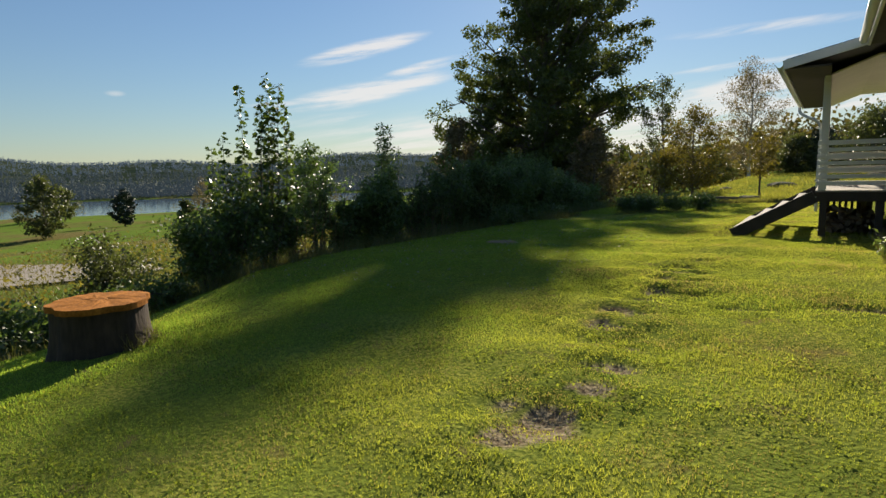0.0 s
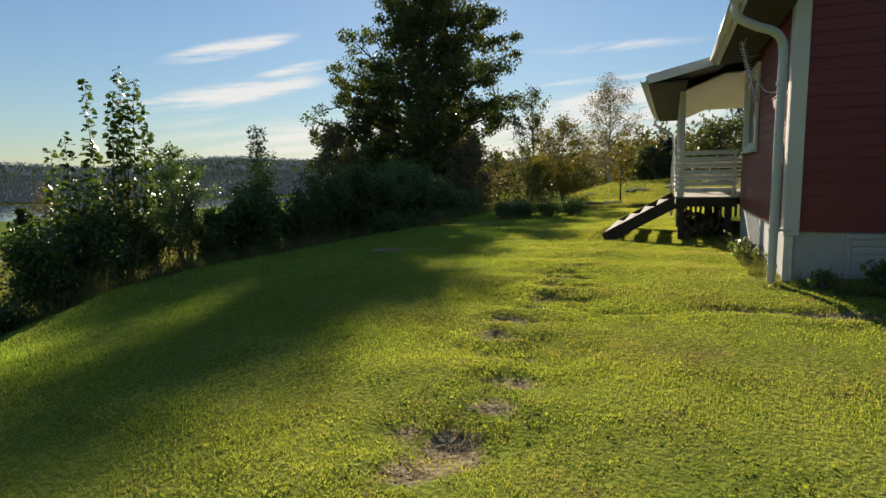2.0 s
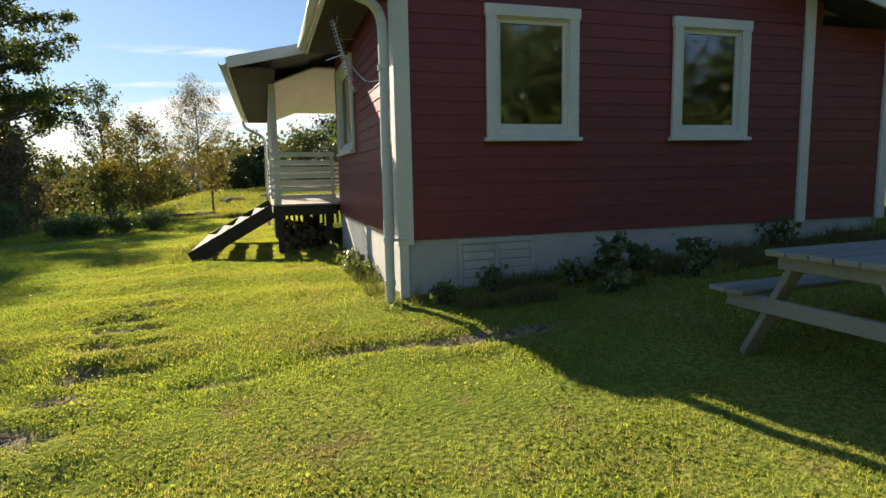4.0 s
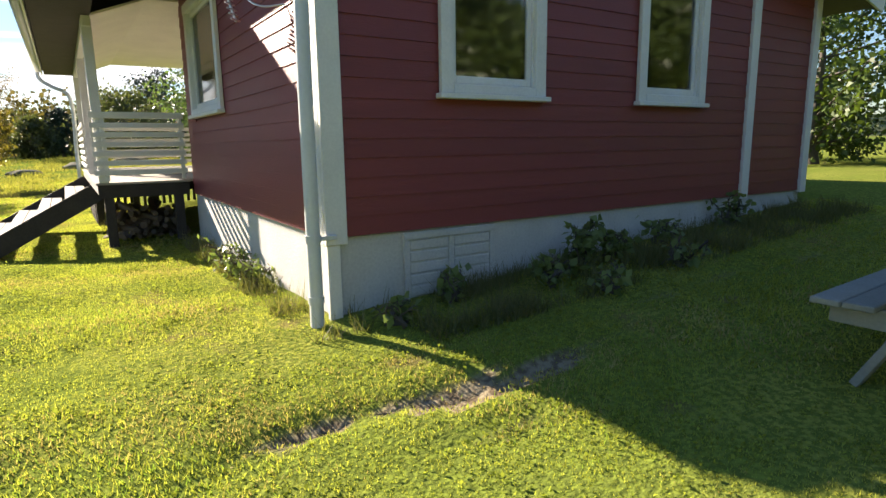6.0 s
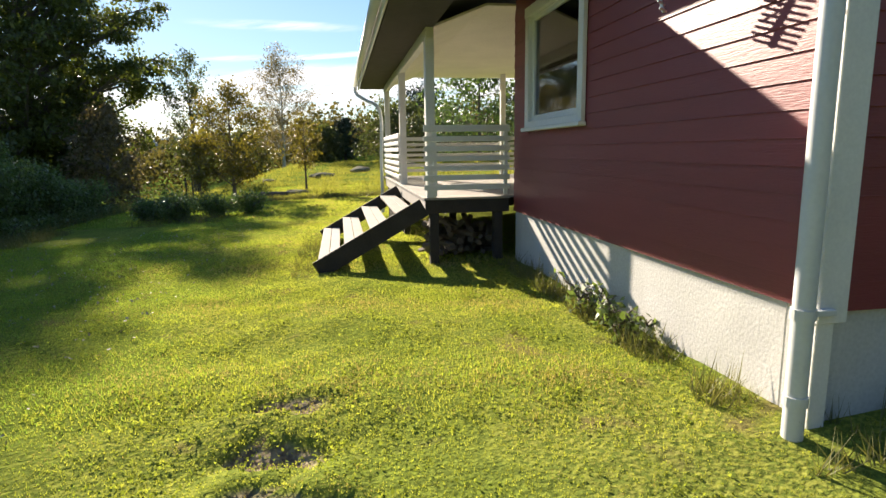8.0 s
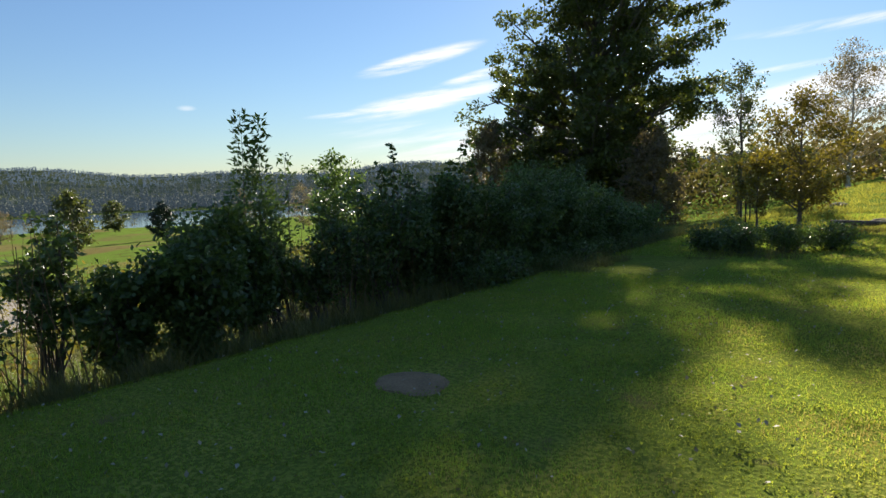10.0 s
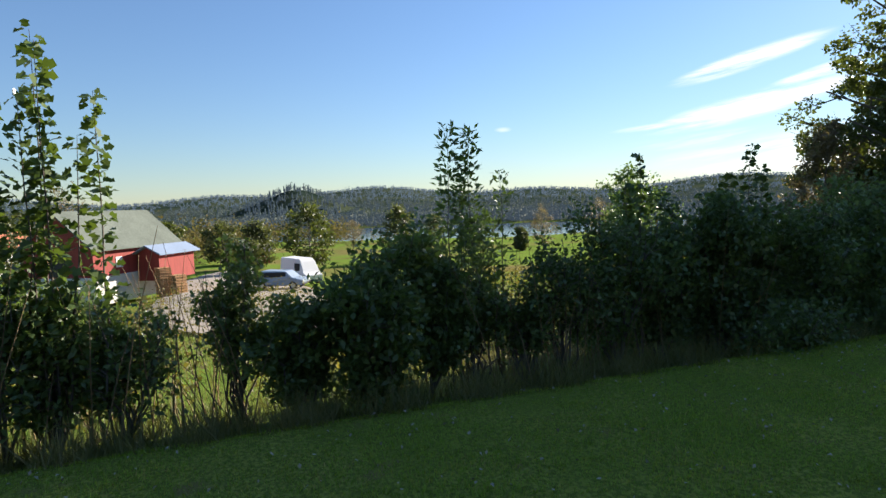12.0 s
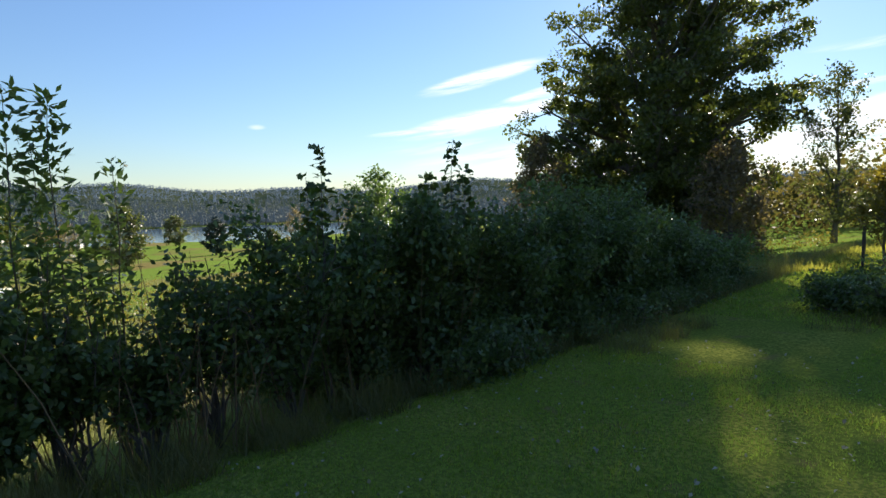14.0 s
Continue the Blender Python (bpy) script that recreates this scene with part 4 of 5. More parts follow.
            fine.append((np.stack([q, (q + g) / 2 + rng.normal(size=3) * 0.03 * L, g]), np.array([r0 * 0.22, r0 * 0.14, 0.004])))
            n = int(leaves / (limbs * twigs) * rng.uniform(0.4, 1.6))
            if puff:
                # shorter twigs, thinner leaved towards the top
                g = q + d * L * 0.6
                n = 0 if k > 0.55 and gaps.uniform() < 0.17 else int(n * (1.25 - 0.6 * k))
            if puff:
                # a tuft with a clear edge round the end of the twig
                c = rng.normal(size=(n, 3))
                c *= (rng.uniform(0, 1, n) ** 0.4 / np.linalg.norm(c, axis=1))[:, None] * puff * rng.uniform(0.6, 1.35)
                pts.append(g + c * (1, 1, 0.62))
            else:
                c = rng.normal(size=(n, 3)) * clump * radius * 0.085 * (1, 1, 0.75)
                pts.append(g - d * L * rng.uniform(0, 0.9, (n, 1)) + c)
    tubes("trunk", [(tp, tr)], M[bark], ob, 10)
    if name == "oak":
        for ln in main:
            tubes("limb", [ln], M[bark], ob, 7)
        main = []
    tagged(tubes("branchwork", main + fine, M[bark], ob, 5), kind="stuff")
    P = np.concatenate(pts)
    P = P[P[:, 2] > clear * H]
    V, F = leaf_arrays(rng, P, size, 0.6, up=0.15)
    tagged(mesh_from("crown", V, F, M[mat], ob), kind="stuff")
    return ob


# hedge along the lawn edge: (x, y, top, spread)
HEDGE = [(-10.4, -1.9, 0.1, 0.9, 1), (-10.5, -1.0, 0.75, 0.95, 1), (-10.8, -0.2, 0.65, 0.8, 1), (-10.6, 0.45, 0.25, 0.6, 0), (-10.9, 1.55, 0.85, 0.42, 0), (-10.6, 2.2, 0.2, 0.6, 2),
         (-10.5, 3.0, 0.85, 0.85, 3), (-10.7, 3.7, 0.75, 0.65, 2), (-10.8, 4.4, 0.4, 0.4, 0), (-10.6, 4.95, 0.0, 0.5, 0), (-10.7, 5.6, 0.6, 0.6, 0), (-10.6, 6.4, 1.1, 0.85, 1), (-10.8, 7.3, 1.0, 0.8, 2),
         (-10.5, 8.2, 1.15, 0.95, 3), (-10.9, 9.3, 1.2, 1.0, 3), (-10.5, 10.4, 1.25, 1.1, 3), (-10.8, 11.6, 1.45, 1.0, 3), (-10.6, 12.8, 1.4, 1.1, 3), (-10.9, 14.2, 1.0, 1.2, 3), (-10.8, 15.7, 0.65, 1.2, 3), (-11.0, 17.4, 0.3, 1.2, 3), (-11.3, 19.2, 0.0, 1.1, 3)]
for _i, (_x, _y, _t, _s, _d) in enumerate(HEDGE):
    shrub(_x, _y, _t, _s, 100 + _i, leaves=(2600, 4600, 8000, 11000)[_d], stems=(13, 13, 12, 14)[_d], low=(0.40, 0.24, 0.18, 0.10)[_d], size=(0.075, 0.08, 0.08, 0.085)[_d], loose=(0.34, 0.34, 0.3, 0.3)[_d],
          label=("open shrub of thin upright stems in a hedge gap", "loose green shrub at the lawn edge", "leafy green shrub in the hedge", "dense dark green shrub in the hedge")[_d])
# low growth under and in front of the hedge
_r = np.random.RandomState(77)
for _i in range(9):
    _y = 8.0 + _i * 1.25
    shrub(-9.75 + _r.uniform(-0.2, 0.25), _y + _r.uniform(-0.3, 0.3), gz(-9.7, _y) + _r.uniform(0.2, 0.5), 0.7, 150 + _i, leaves=2500, size=0.07, stems=8, low=0.0, loose=0.5, label="low leafy growth at the foot of the hedge", name="undergrowth")
for _i, (_x, _y, _h) in enumerate(((-10.3, -2.7, 0.55), (-10.2, -1.7, 0.45), (-10.8, -3.3, 0.6))):
    shrub(_x, _y, gz(_x, _y) + _h, 0.7, 170 + _i, leaves=2200, size=0.07, stems=8, low=0.0, loose=0.5, label="low leafy growth at the foot of the hedge", name="undergrowth")
# shrubs behind the front row
for _i, _y in enumerate((-2.6, 7.6, 9.2, 10.8, 12.4, 14.2, 16.2, 18.2)):
    shrub(-12.3 + _r.uniform(-0.4, 0.5), _y + _r.uniform(-0.4, 0.4), gz(-12.3, _y) + _r.uniform(1.5, 2.2), 1.0, 180 + _i, leaves=5200, size=0.08, stems=9, low=0.0, mat="leaf_hedge" if _i % 3 else "leaf_rowan", label="green shrub behind the hedge")
# leafy bushes on the slope behind the stump
for _i, (_x, _y, _h, _s) in enumerate(((-11.6, -4.4, 0.75, 0.8), (-12.6, -5.4, 0.95, 0.9), (-11.8, -6.2, 0.9, 0.8), (-13.2, -4.2, 1.0, 0.8), (-14.2, -6.3, 1.0, 0.9), (-11.3, -3.3, 0.6, 0.7), (-12.3, -7.4, 0.9, 0.9), (-15.5, -4.8, 1.2, 0.9))):
    shrub(_x, _y, gz(_x, _y) + _h, _s, 220 + _i, leaves=3600, size=0.085, stems=9, low=0.0, loose=0.5, mat="leaf_pop" if _i % 2 else "leaf_hedge", label="leafy green bush on the slope behind the stump", name="bush")
sapling(-10.6, -0.12, 2.72, 201, shoots=4, spread=0.6, size=0.095, gap=0.036, bare=0.3, reach=0.2)
sapling(-10.6, -0.55, 2.5, 207, shoots=4, spread=0.7, size=0.095, gap=0.036, bare=0.3, reach=0.2)
sapling(-10.6, -1.2, 1.5, 202, shoots=4, spread=0.6, size=0.09, gap=0.035, reach=0.2)
sapling(-10.6, 0.42, 2.2, 209, shoots=1, spread=0.1, size=0.095, gap=0.03, reach=0.18)
for _i, (_x, _y, _z) in enumerate(((-11.15, 4.2, 2.02), (-11.2, 4.58, 1.99), (-11.2, 4.4, 1.62), (-11.15, 4.95, 1.45))):
    sapling(_x, _y, _z, 203 + _i, shoots=1 if _i < 2 else 5, spread=0.16 if _i < 2 else 0.45, size=0.105, mat="leaf_hedge", gap=0.011 if _i < 2 else 0.02, leaf_w=0.4, reach=0.30, bare=0.3, label="tall shoot of a shrub with dense narrow leaves")
sapling(-10.7, 8.85, 1.75, 210, shoots=4, spread=0.5, size=0.09, gap=0.025, reach=0.2)
sapling(-10.7, 6.9, 1.6, 211, shoots=3, spread=0.4, size=0.10, gap=0.03)
tree("oak", -24.9, 46.0, 23.4, 10.9, 301, 130000, 0.30, "leaf_oak", puff=1.0, trunk=0.85, crown0=0.10, limbs=136, twigs=8, lean=1.1, sway=1.5,
     label="large spreading oak with dense dark green crown", shape=lambda k: float(np.interp(k, (0, 0.1, 0.25, 0.45, 0.59, 0.70, 0.77, 0.81, 0.857, 0.924, 0.97, 1), (0.55, 0.85, 1.0, 0.98, 0.9, 0.62, 0.48, 0.42, 0.34, 0.22, 0.09, 0.03))))
tree("lime_tree", -54.5, 43.0, 4.6, 4.4, 307, 9000, 0.34, "leaf_hedge", puff=0.9, trunk=0.25, crown0=0.15, limbs=34, twigs=6, label="round-headed green tree down in the valley")
tree("alder", -13.0, 44.0, 8.4, 2.7, 302, 5200, 0.19, "leaf_rowan", trunk=0.15, crown0=0.12, limbs=34, label="slender grey-green tree beyond the lawn")
tree("birch", -7.7, 58.0, 10.9, 3.7, 303, 11000, 0.15, "leaf_thin", bark="birch_bark", trunk=0.17, crown0=0.22, limbs=40, twigs=10, label="thinly leaved birch with pale trunk", clump=1.1)
tree("fruit_tree", -6.4, 21.6, 3.5, 1.75, 304, 8500, 0.10, "leaf_yellow", trunk=0.07, crown0=0.22, limbs=30, label="small yellowing fruit tree on the lawn", clump=1.2)
tree("fruit_tree", -7.7, 21.9, 1.6, 0.8, 305, 1800, 0.09, "leaf_yellow", trunk=0.04, crown0=0.3, limbs=16, label="thin young fruit tree beside the larger one", clump=1.2)
tree("fruit_tree", -3.7, 23.5, 2.4, 0.9, 306, 2200, 0.10, "leaf_yellow", trunk=0.05, crown0=0.4, limbs=16, label="small fruit tree with orange leaves", clump=1.2)
# trees beyond the lawn and behind the porch
for _i, (_x, _y, _zt, _r0, _mt, _nm, _lb) in enumerate((
        (2.3, 44.0, 4.8, 3.6, "leaf_rowan", "apple_tree", "broad old apple tree in the meadow"),
        (-1.5, 66.0, 4.6, 2.3, "needle", "spruce", "dark spruce beyond the meadow"),
        (-3.8, 64.0, 3.6, 2.6, "leaf_rowan", "alder", "low grey-green tree beyond the meadow"),
        (7.5, 38.0, 7.2, 4.2, "leaf_hedge", "maple", "green maple behind the porch"),
        (11.5, 33.0, 7.8, 4.2, "leaf_pop", "maple", "leafy maple behind the porch"),
        (16.0, 30.0, 9.0, 4.8, "leaf_hedge", "maple", "tall green maple behind the cottage"),
        (5.6, 52.0, 7.0, 3.8, "needle", "spruce", "dark spruce behind the maples"),
        (-17.5, 40.0, 4.0, 3.0, "leaf_thin", "birch", "thin brownish birch beside the oak"),
        (-29.0, 37.0, 5.4, 2.6, "leaf_thin", "birch", "thin brownish birch beside the oak"),
        (-12.0, 62.0, 3.2, 3.0, "leaf_rowan", "alder", "low grey-green tree beyond the meadow"),
        (-5.0, 75.0, 4.4, 4.5, "leaf_rowan", "alder", "broad grey-green tree beyond the meadow"),
        (16.5, 4.5, 5.5, 3.0, "leaf_pop", "maple", "green maple on the slope behind the cottage"),
        (19.0, 8.0, 7.5, 4.0, "leaf_hedge", "maple", "green maple on the slope behind the cottage"),
        (22.0, 1.0, 7.0, 3.8, "leaf_hedge", "maple", "green maple on the slope behind the cottage"),
        (-2.0, -20.0, 8.0, 5.0, "leaf_pop", "maple", "leafy maple at the north end of the garden"),
        (6.0, -20.0, 8.5, 5.4, "leaf_hedge", "maple", "leafy maple at the north end of the garden"),
        (14.5, -19.0, 8.0, 5.2, "leaf_pop", "maple", "leafy maple at the north end of the garden"),
        (-10.0, -23.0, 8.0, 5.0, "leaf_hedge", "maple", "leafy maple at the north end of the garden"),
        (2.0, -26.0, 9.5, 5.6, "leaf_pop", "maple", "leafy maple at the north end of the garden"),
        (10.5, -26.0, 9.5, 5.8, "leaf_hedge", "maple", "leafy maple at the north end of the garden"),
        (20.5, -14.0, 8.5, 5.0, "leaf_pop", "maple", "leafy maple at the north end of the garden"),
        (25.0, -8.0, 8.5, 5.0, "leaf_hedge", "maple", "leafy maple at the north end of the garden"),
        (17.5, -25.0, 10.0, 5.8, "leaf_pop", "maple", "leafy maple at the north end of the garden"))):
    _far = math.hypot(_x + 3, _y)
    tree(_nm, _x, _y, _zt, _r0, 320 + _i, int(24000 if _y < -7 else 5800 if _far > 28 else 8000), 0.36 if _y < -7 else 0.24 if _far > 28 else 0.18, _mt, trunk=0.16, crown0=0.08, limbs=30, twigs=9, clump=1.15, label=_lb)

for _i, (_x, _y) in enumerate(((-7.4, 14.4), (-6.5, 13.9), (-5.7, 14.4), (-4.9, 15.2), (-6.9, 15.4))):
    shrub(_x, _y, gz(_x, _y) + 0.55, 0.7, 260 + _i, leaves=2600, size=0.07, stems=8, low=0.0, label="low dark shrub in a rough bed on the lawn", name="low_shrub")

# weeds along the shaded plinth
for _i, (_x, _y, _h, _n) in enumerate(((0.95, -0.25, 0.20, 90), (1.75, -0.45, 0.26, 130), (2.35, -0.25, 0.40, 170), (2.62, -0.3, 0.34, 150), (3.5, -0.2, 0.24, 90), (4.75, -0.18, 0.36, 120), (2.0, -0.9, 0.2, 70), (3.0, -0.8, 0.22, 80), (0.4, -0.4, 0.15, 60))):
    shrub(_x, _y, gz(_x, _y) + _h, 0.26, 280 + _i, leaves=_n, size=0.085, stems=4, mat="leaf_weed", low=0.1, loose=0.3, label="broad-leaved green weed growing against the plinth", name="weed", width=0.75)
for _i, (_x, _y, _h) in enumerate(((-0.2, 1.6, 0.26), (-0.2, 2.2, 0.3))):
    shrub(_x, _y, gz(_x, _y) + _h, 0.24, 295 + _i, leaves=160, size=0.08, stems=5, mat="leaf_weed", low=0.1, loose=0.3, label="green weed at the foot of the plinth", name="weed", width=0.45)


# ---- things in the garden ----
def stump():
    """A broad sawn stump: flared bark, a worn orange top."""
    rng = np.random.RandomState(7)
    x, y = -7.6, -5.05
    z0 = gz(x, y) - 0.08
    ob = thing("tree_stump", pose(x, y, z0), "broad sawn tree stump with orange weathered top", "stump")
    n, rings = 40, 7
    a = np.linspace(0, 6.283, n, endpoint=False)
    lob = 1 + 0.05 * np.sin(5 * a) + 0.035 * np.sin(9 * a + 1) + rng.normal(size=n) * 0.012
    V, F = [], []
    for i in range(rings):
        k = i / (rings - 1)
        r = 0.46 + 0.15 * (1 - k) ** 3
        V += [(r * l * math.cos(t), r * l * math.sin(t), -0.15 + 0.75 * k) for t, l in zip(a, lob)]
    for i in range(rings - 1):
        for j in range(n):
            F.append((i * n + j, i * n + (j + 1) % n, (i + 1) * n + (j + 1) % n, (i + 1) * n + j))
    mesh_from("bark", np.array(V), np.array(F), M["stump_bark"], ob)
    bm = bmesh.new()
    rr = []
    for q in (0.49, 0.36, 0.22, 0.1):
        rr.append([bm.verts.new((q * l * math.cos(t), q * l * math.sin(t), 0.60 + 0.03 * (1 - q) + rng.uniform(-0.006, 0.006))) for t, l in zip(a, lob)])
    low = [bm.verts.new((v.co.x, v.co.y, 0.55)) for v in rr[0]]
    rr.insert(0, low)
    for A, B in zip(rr, rr[1:]):
        for j in range(n):
            bm.faces.new((A[j], A[(j + 1) % n], B[(j + 1) % n], B[j]))
    bm.faces.new(rr[-1])
    part("sawn_top", bm, M["cut_wood"], ob, "orange brown sawn top")


stump()


def flat_rock(x, y, rx, ry, h, seed, label, mat="stone", name="rock"):
    rng = np.random.RandomState(seed)
    bm = bmesh.new()
    bmesh.ops.create_icosphere(bm, subdivisions=3, radius=1.0)
    for v in bm.verts:
        p = v.co.copy()
        f = 1 + 0.22 * noise.noise(p * 1.6 + Vector((seed, 0, 0))) + 0.08 * noise.noise(p * 5)
        v.co = Vector((p.x * rx * f, p.y * ry * f, max(-0.4, p.z) * h * f))
    ob = part(name, bm, M[mat])
    ob.location = (x, y, gz(x, y))
    ob.rotation_euler = (0, 0, rng.uniform(0, 6))
    return tagged(ob, label, "rock", "rocks in the grass")


flat_rock(-6.9, 3.05, 0.38, 0.30, 0.028, 3, "flat grey stone lying in the shaded lawn")
for _i, (_x, _y, _s) in enumerate(((-4.1, 22.6, 0.55), (-3.2, 31.0, 0.8), (-1.0, 34.0, 0.9), (0.6, 27.5, 0.7), (1.8, 36.0, 1.0), (-6.0, 30.0, 0.5))):
    flat_rock(_x, _y, _s, _s * 0.7, _s * 0.32, 20 + _i, "mossy grey rock in the meadow grass", "moss_rock")


def fallen_log(x, y, L, r, turn):
    p = np.array([(-L / 2, 0, r * 0.8), (-L / 6, 0.03, r * 0.85), (L / 6, -0.02, r * 0.8), (L / 2, 0, r * 0.8)])
    ob = tubes("fallen_log", [(p, np.array([r, r * 0.97, r * 0.93, r * 0.85]))], M["bark"], None, 10)
    ob.matrix_world = pose(x, y, gz(x, y), 0, 0, turn)
    return tagged(ob, "dark weathered log lying in the meadow", "log", "logs in the meadow")


fallen_log(-4.9, 21.9, 1.3, 0.11, 8)


def picnic_table():
    """A-frame table with two benches; the long way along x."""
    ob = thing("picnic_table", pose(2.70, -3.22, gz(2.70, -3.22), 0, 0, 3), "weathered grey-green wooden picnic table with fixed benches", "picnic table")
    for k in range(5):
        boxed("top_board", (-0.95, -0.37 + k * 0.15, 0.70), (0.95, -0.37 + k * 0.15 + 0.143, 0.74), M["table_wood"], ob, 0.006)
    for s in (-1, 1):
        for k in range(2):
            y = s * 0.68 + (k - 1) * 0.15
            boxed("bench_board", (-0.95, y, 0.405), (0.95, y + 0.143, 0.44), M["table_wood"], ob, 0.006)
    for x in (-0.78, 0.78):
        for s in (-1, 1):
            bm = bmesh.new()
            beam(bm, (x, s * 0.62, -0.02), (x, s * 0.24, 0.70), 0.045, 0.12, 0.005, up=(1, 0, 0))
            part("leg", bm, M["table_wood"], ob)
        boxed("bench_bearer", (x - 0.07, -0.76, 0.30), (x - 0.025, 0.76, 0.405), M["table_wood"], ob, 0.006)
        boxed("top_bearer", (x - 0.07, -0.36, 0.61), (x - 0.025, 0.36, 0.70), M["table_wood"], ob, 0.006)


picnic_table()


def antenna():
    """A television aerial hung under the eave: a boom with many short rods, fixed to the wall by a bent arm."""
    ob = thing("television_aerial", pose(0, 0, 0), "grey aluminium television aerial hanging under the eave", "aerial")
    a, b = Vector((-0.42, 1.35, 2.50)), Vector((-0.23, 1.15, 1.65))
    d = b - a
    side = d.cross(Vector((0, 0, 1))).normalized()
    up = side.cross(d).normalized()
    bm = bmesh.new()
    beam(bm, a, b, 0.02, 0.02, 0.003)
    part("boom", bm, M["aluminium"], ob)
    for k in range(20):
        c = a + d * (0.04 + 0.94 * k / 19)
        bm = bmesh.new()
        beam(bm, c - side * 0.065, c + side * 0.065, 0.014, 0.014, 0.003)
        part("rod", bm, M["aluminium"], ob, "short bright dipole rod")
    for k, (u, v) in enumerate(((0.16, 0.2), (-0.2, 0.12), (0.1, -0.22), (-0.14, -0.16))):
        c = a + d * (0.08 + 0.2 * k)
        bm = bmesh.new()
        beam(bm, c, c + side * u * 0.9 + up * v * 0.9, 0.008, 0.008)
        part("reflector_rod", bm, M["aluminium"], ob)
    bent_pipe("arm", [tuple(a + d * 0.45), (-0.20, 1.05, 1.85), (-0.12, 0.85, 1.73), (0.03, 0.65, 1.72)], 0.007, M["aluminium"], ob)


antenna()


def canopy():
    """A white post with the corner of a low boarded roof, beside the place where the walk begins."""
    ob = thing("garden_canopy", pose(0, 0, 0), "white painted post and cream boarded corner of a low canopy", "canopy")
    g = gz(-0.5, -6.9)
    boxed("post", (-0.538, -6.97, g - 0.1), (-0.41, -6.84, 1.06), M["white"], ob, 0.008)
    bm = bmesh.new()
    pts = [(-0.98, -8.45), (-0.56, -6.26), (-0.53, -6.26), (-0.95, -8.45)]
    lo = [bm.verts.new((x, y, 1.01 + (0.0 if i in (0, 3) else 0.0))) for i, (x, y) in enumerate(pts)]
    hi = [bm.verts.new((x, y - (0.12 if i in (1, 2) else 0), 1.16)) for i, (x, y) in enumerate(pts)]
    bm.faces.new(lo[::-1])
    bm.faces.new(hi)
    for i in range(4):
        bm.faces.new((lo[i], lo[(i + 1) % 4], hi[(i + 1) % 4], hi[i]))
    part("edge_board", bm, M["white"], ob)
    bm = bmesh.new()
    pts = [(-0.945, -8.45), (-0.555, -6.42), (1.2, -6.75), (0.9, -8.75)]
    lo = [bm.verts.new((x, y, 1.075)) for x, y in pts]
    hi = [bm.verts.new((x, y, 1.13)) for x, y in pts]
    bm.faces.new(lo[::-1])
    bm.faces.new(hi)
    for i in range(4):
        bm.faces.new((lo[i], lo[(i + 1) % 4], hi[(i + 1) % 4], hi[i]))
    part("canopy_ceiling", bm, M["soffit"], ob, "cream boarded underside")
    boxed("cross_beam", (-0.405, -6.95, 0.97), (1.1, -6.86, 1.07), M["white"], ob, 0.006)
    boxed("post", (1.0, -6.97, gz(1.05, -6.9) - 0.1), (1.13, -6.84, 0.968), M["white"], ob, 0.008)


canopy()


def wood_stack():
    """Split logs and brush stored under the porch deck."""
    rng = np.random.RandomState(31)
    for i in range(60):
        x, y = -0.98 + 0.105 * (i % 9) + rng.uniform(-0.02, 0.02), PORCH_Y0 + 0.55 + rng.uniform(0, 0.35)
        z = gz(x, y) + 0.05 + (i // 9) * 0.07
        L, r = rng.uniform(0.35, 0.55), rng.uniform(0.035, 0.06)
        bm = bmesh.new()
        bmesh.ops.create_cone(bm, cap_ends=True, segments=7, radius1=r, radius2=r * 0.85, depth=L)
        ob = part("firewood_log", bm, M["firewood"])
        ob.matrix_world = pose(x, y, z, 90 + rng.uniform(-25, 25), rng.uniform(-30, 30), rng.uniform(-40, 40))
        tagged(ob, "rough split log stored under the porch deck", "log", "firewood under the porch")


wood_stack()


# ---- down in the valley ----
def gabled(name, m, w, L, wall_h, roof_h, wall, roofm, label, category, openings=(), stone=0.0):
    """A building along its local y with a pitched roof; openings: (side, u0, u1, z0, z1) as framed panels set into the walls."""
    ob = thing(name, m, label, category)
    bm = bmesh.new()
    prof = [(0, stone), (w, stone), (w, wall_h), (w / 2, wall_h + roof_h), (0, wall_h)]
    A = [bm.verts.new((x, 0, z)) for x, z in prof]
    B = [bm.verts.new((x, L, z)) for x, z in prof]
    for i in range(5):
        bm.faces.new((A[i], B[i], B[(i + 1) % 5], A[(i + 1) % 5]))
    bm.faces.new(A[::-1])
    bm.faces.new(B)
    part("wall", bm, wall, ob)
    if stone:
        boxed("stone_base", (-0.15, -0.15, -1.5), (w + 0.15, L + 0.15, stone), M["plaster"], ob, 0.05, "whitewashed stone base")
    for s in (0, 1):
        bm = bmesh.new()
        e = 0.45
        k = roof_h / (w / 2)
        if s == 0:
            p = [(-e, wall_h - e * k + 0.04), (w / 2, wall_h + roof_h + 0.04)]
        else:
            p = [(w / 2, wall_h + roof_h + 0.04), (w + e, wall_h - e * k + 0.04)]
        vs = [[bm.verts.new((x, y, z + dz)) for x, z in p] for y in (-e, L + e) for dz in (0, 0.12)]
        a, b, c, d = vs
        for q in ((a[0], a[1], b[1], b[0]), (c[0], d[0], d[1], c[1]), (a[0], c[0], c[1], a[1]), (b[0], b[1], d[1], d[0]), (a[0], b[0], d[0], c[0]), (a[1], c[1], d[1], b[1])):
            bm.faces.new(q)
        part("roof", bm, roofm, ob)
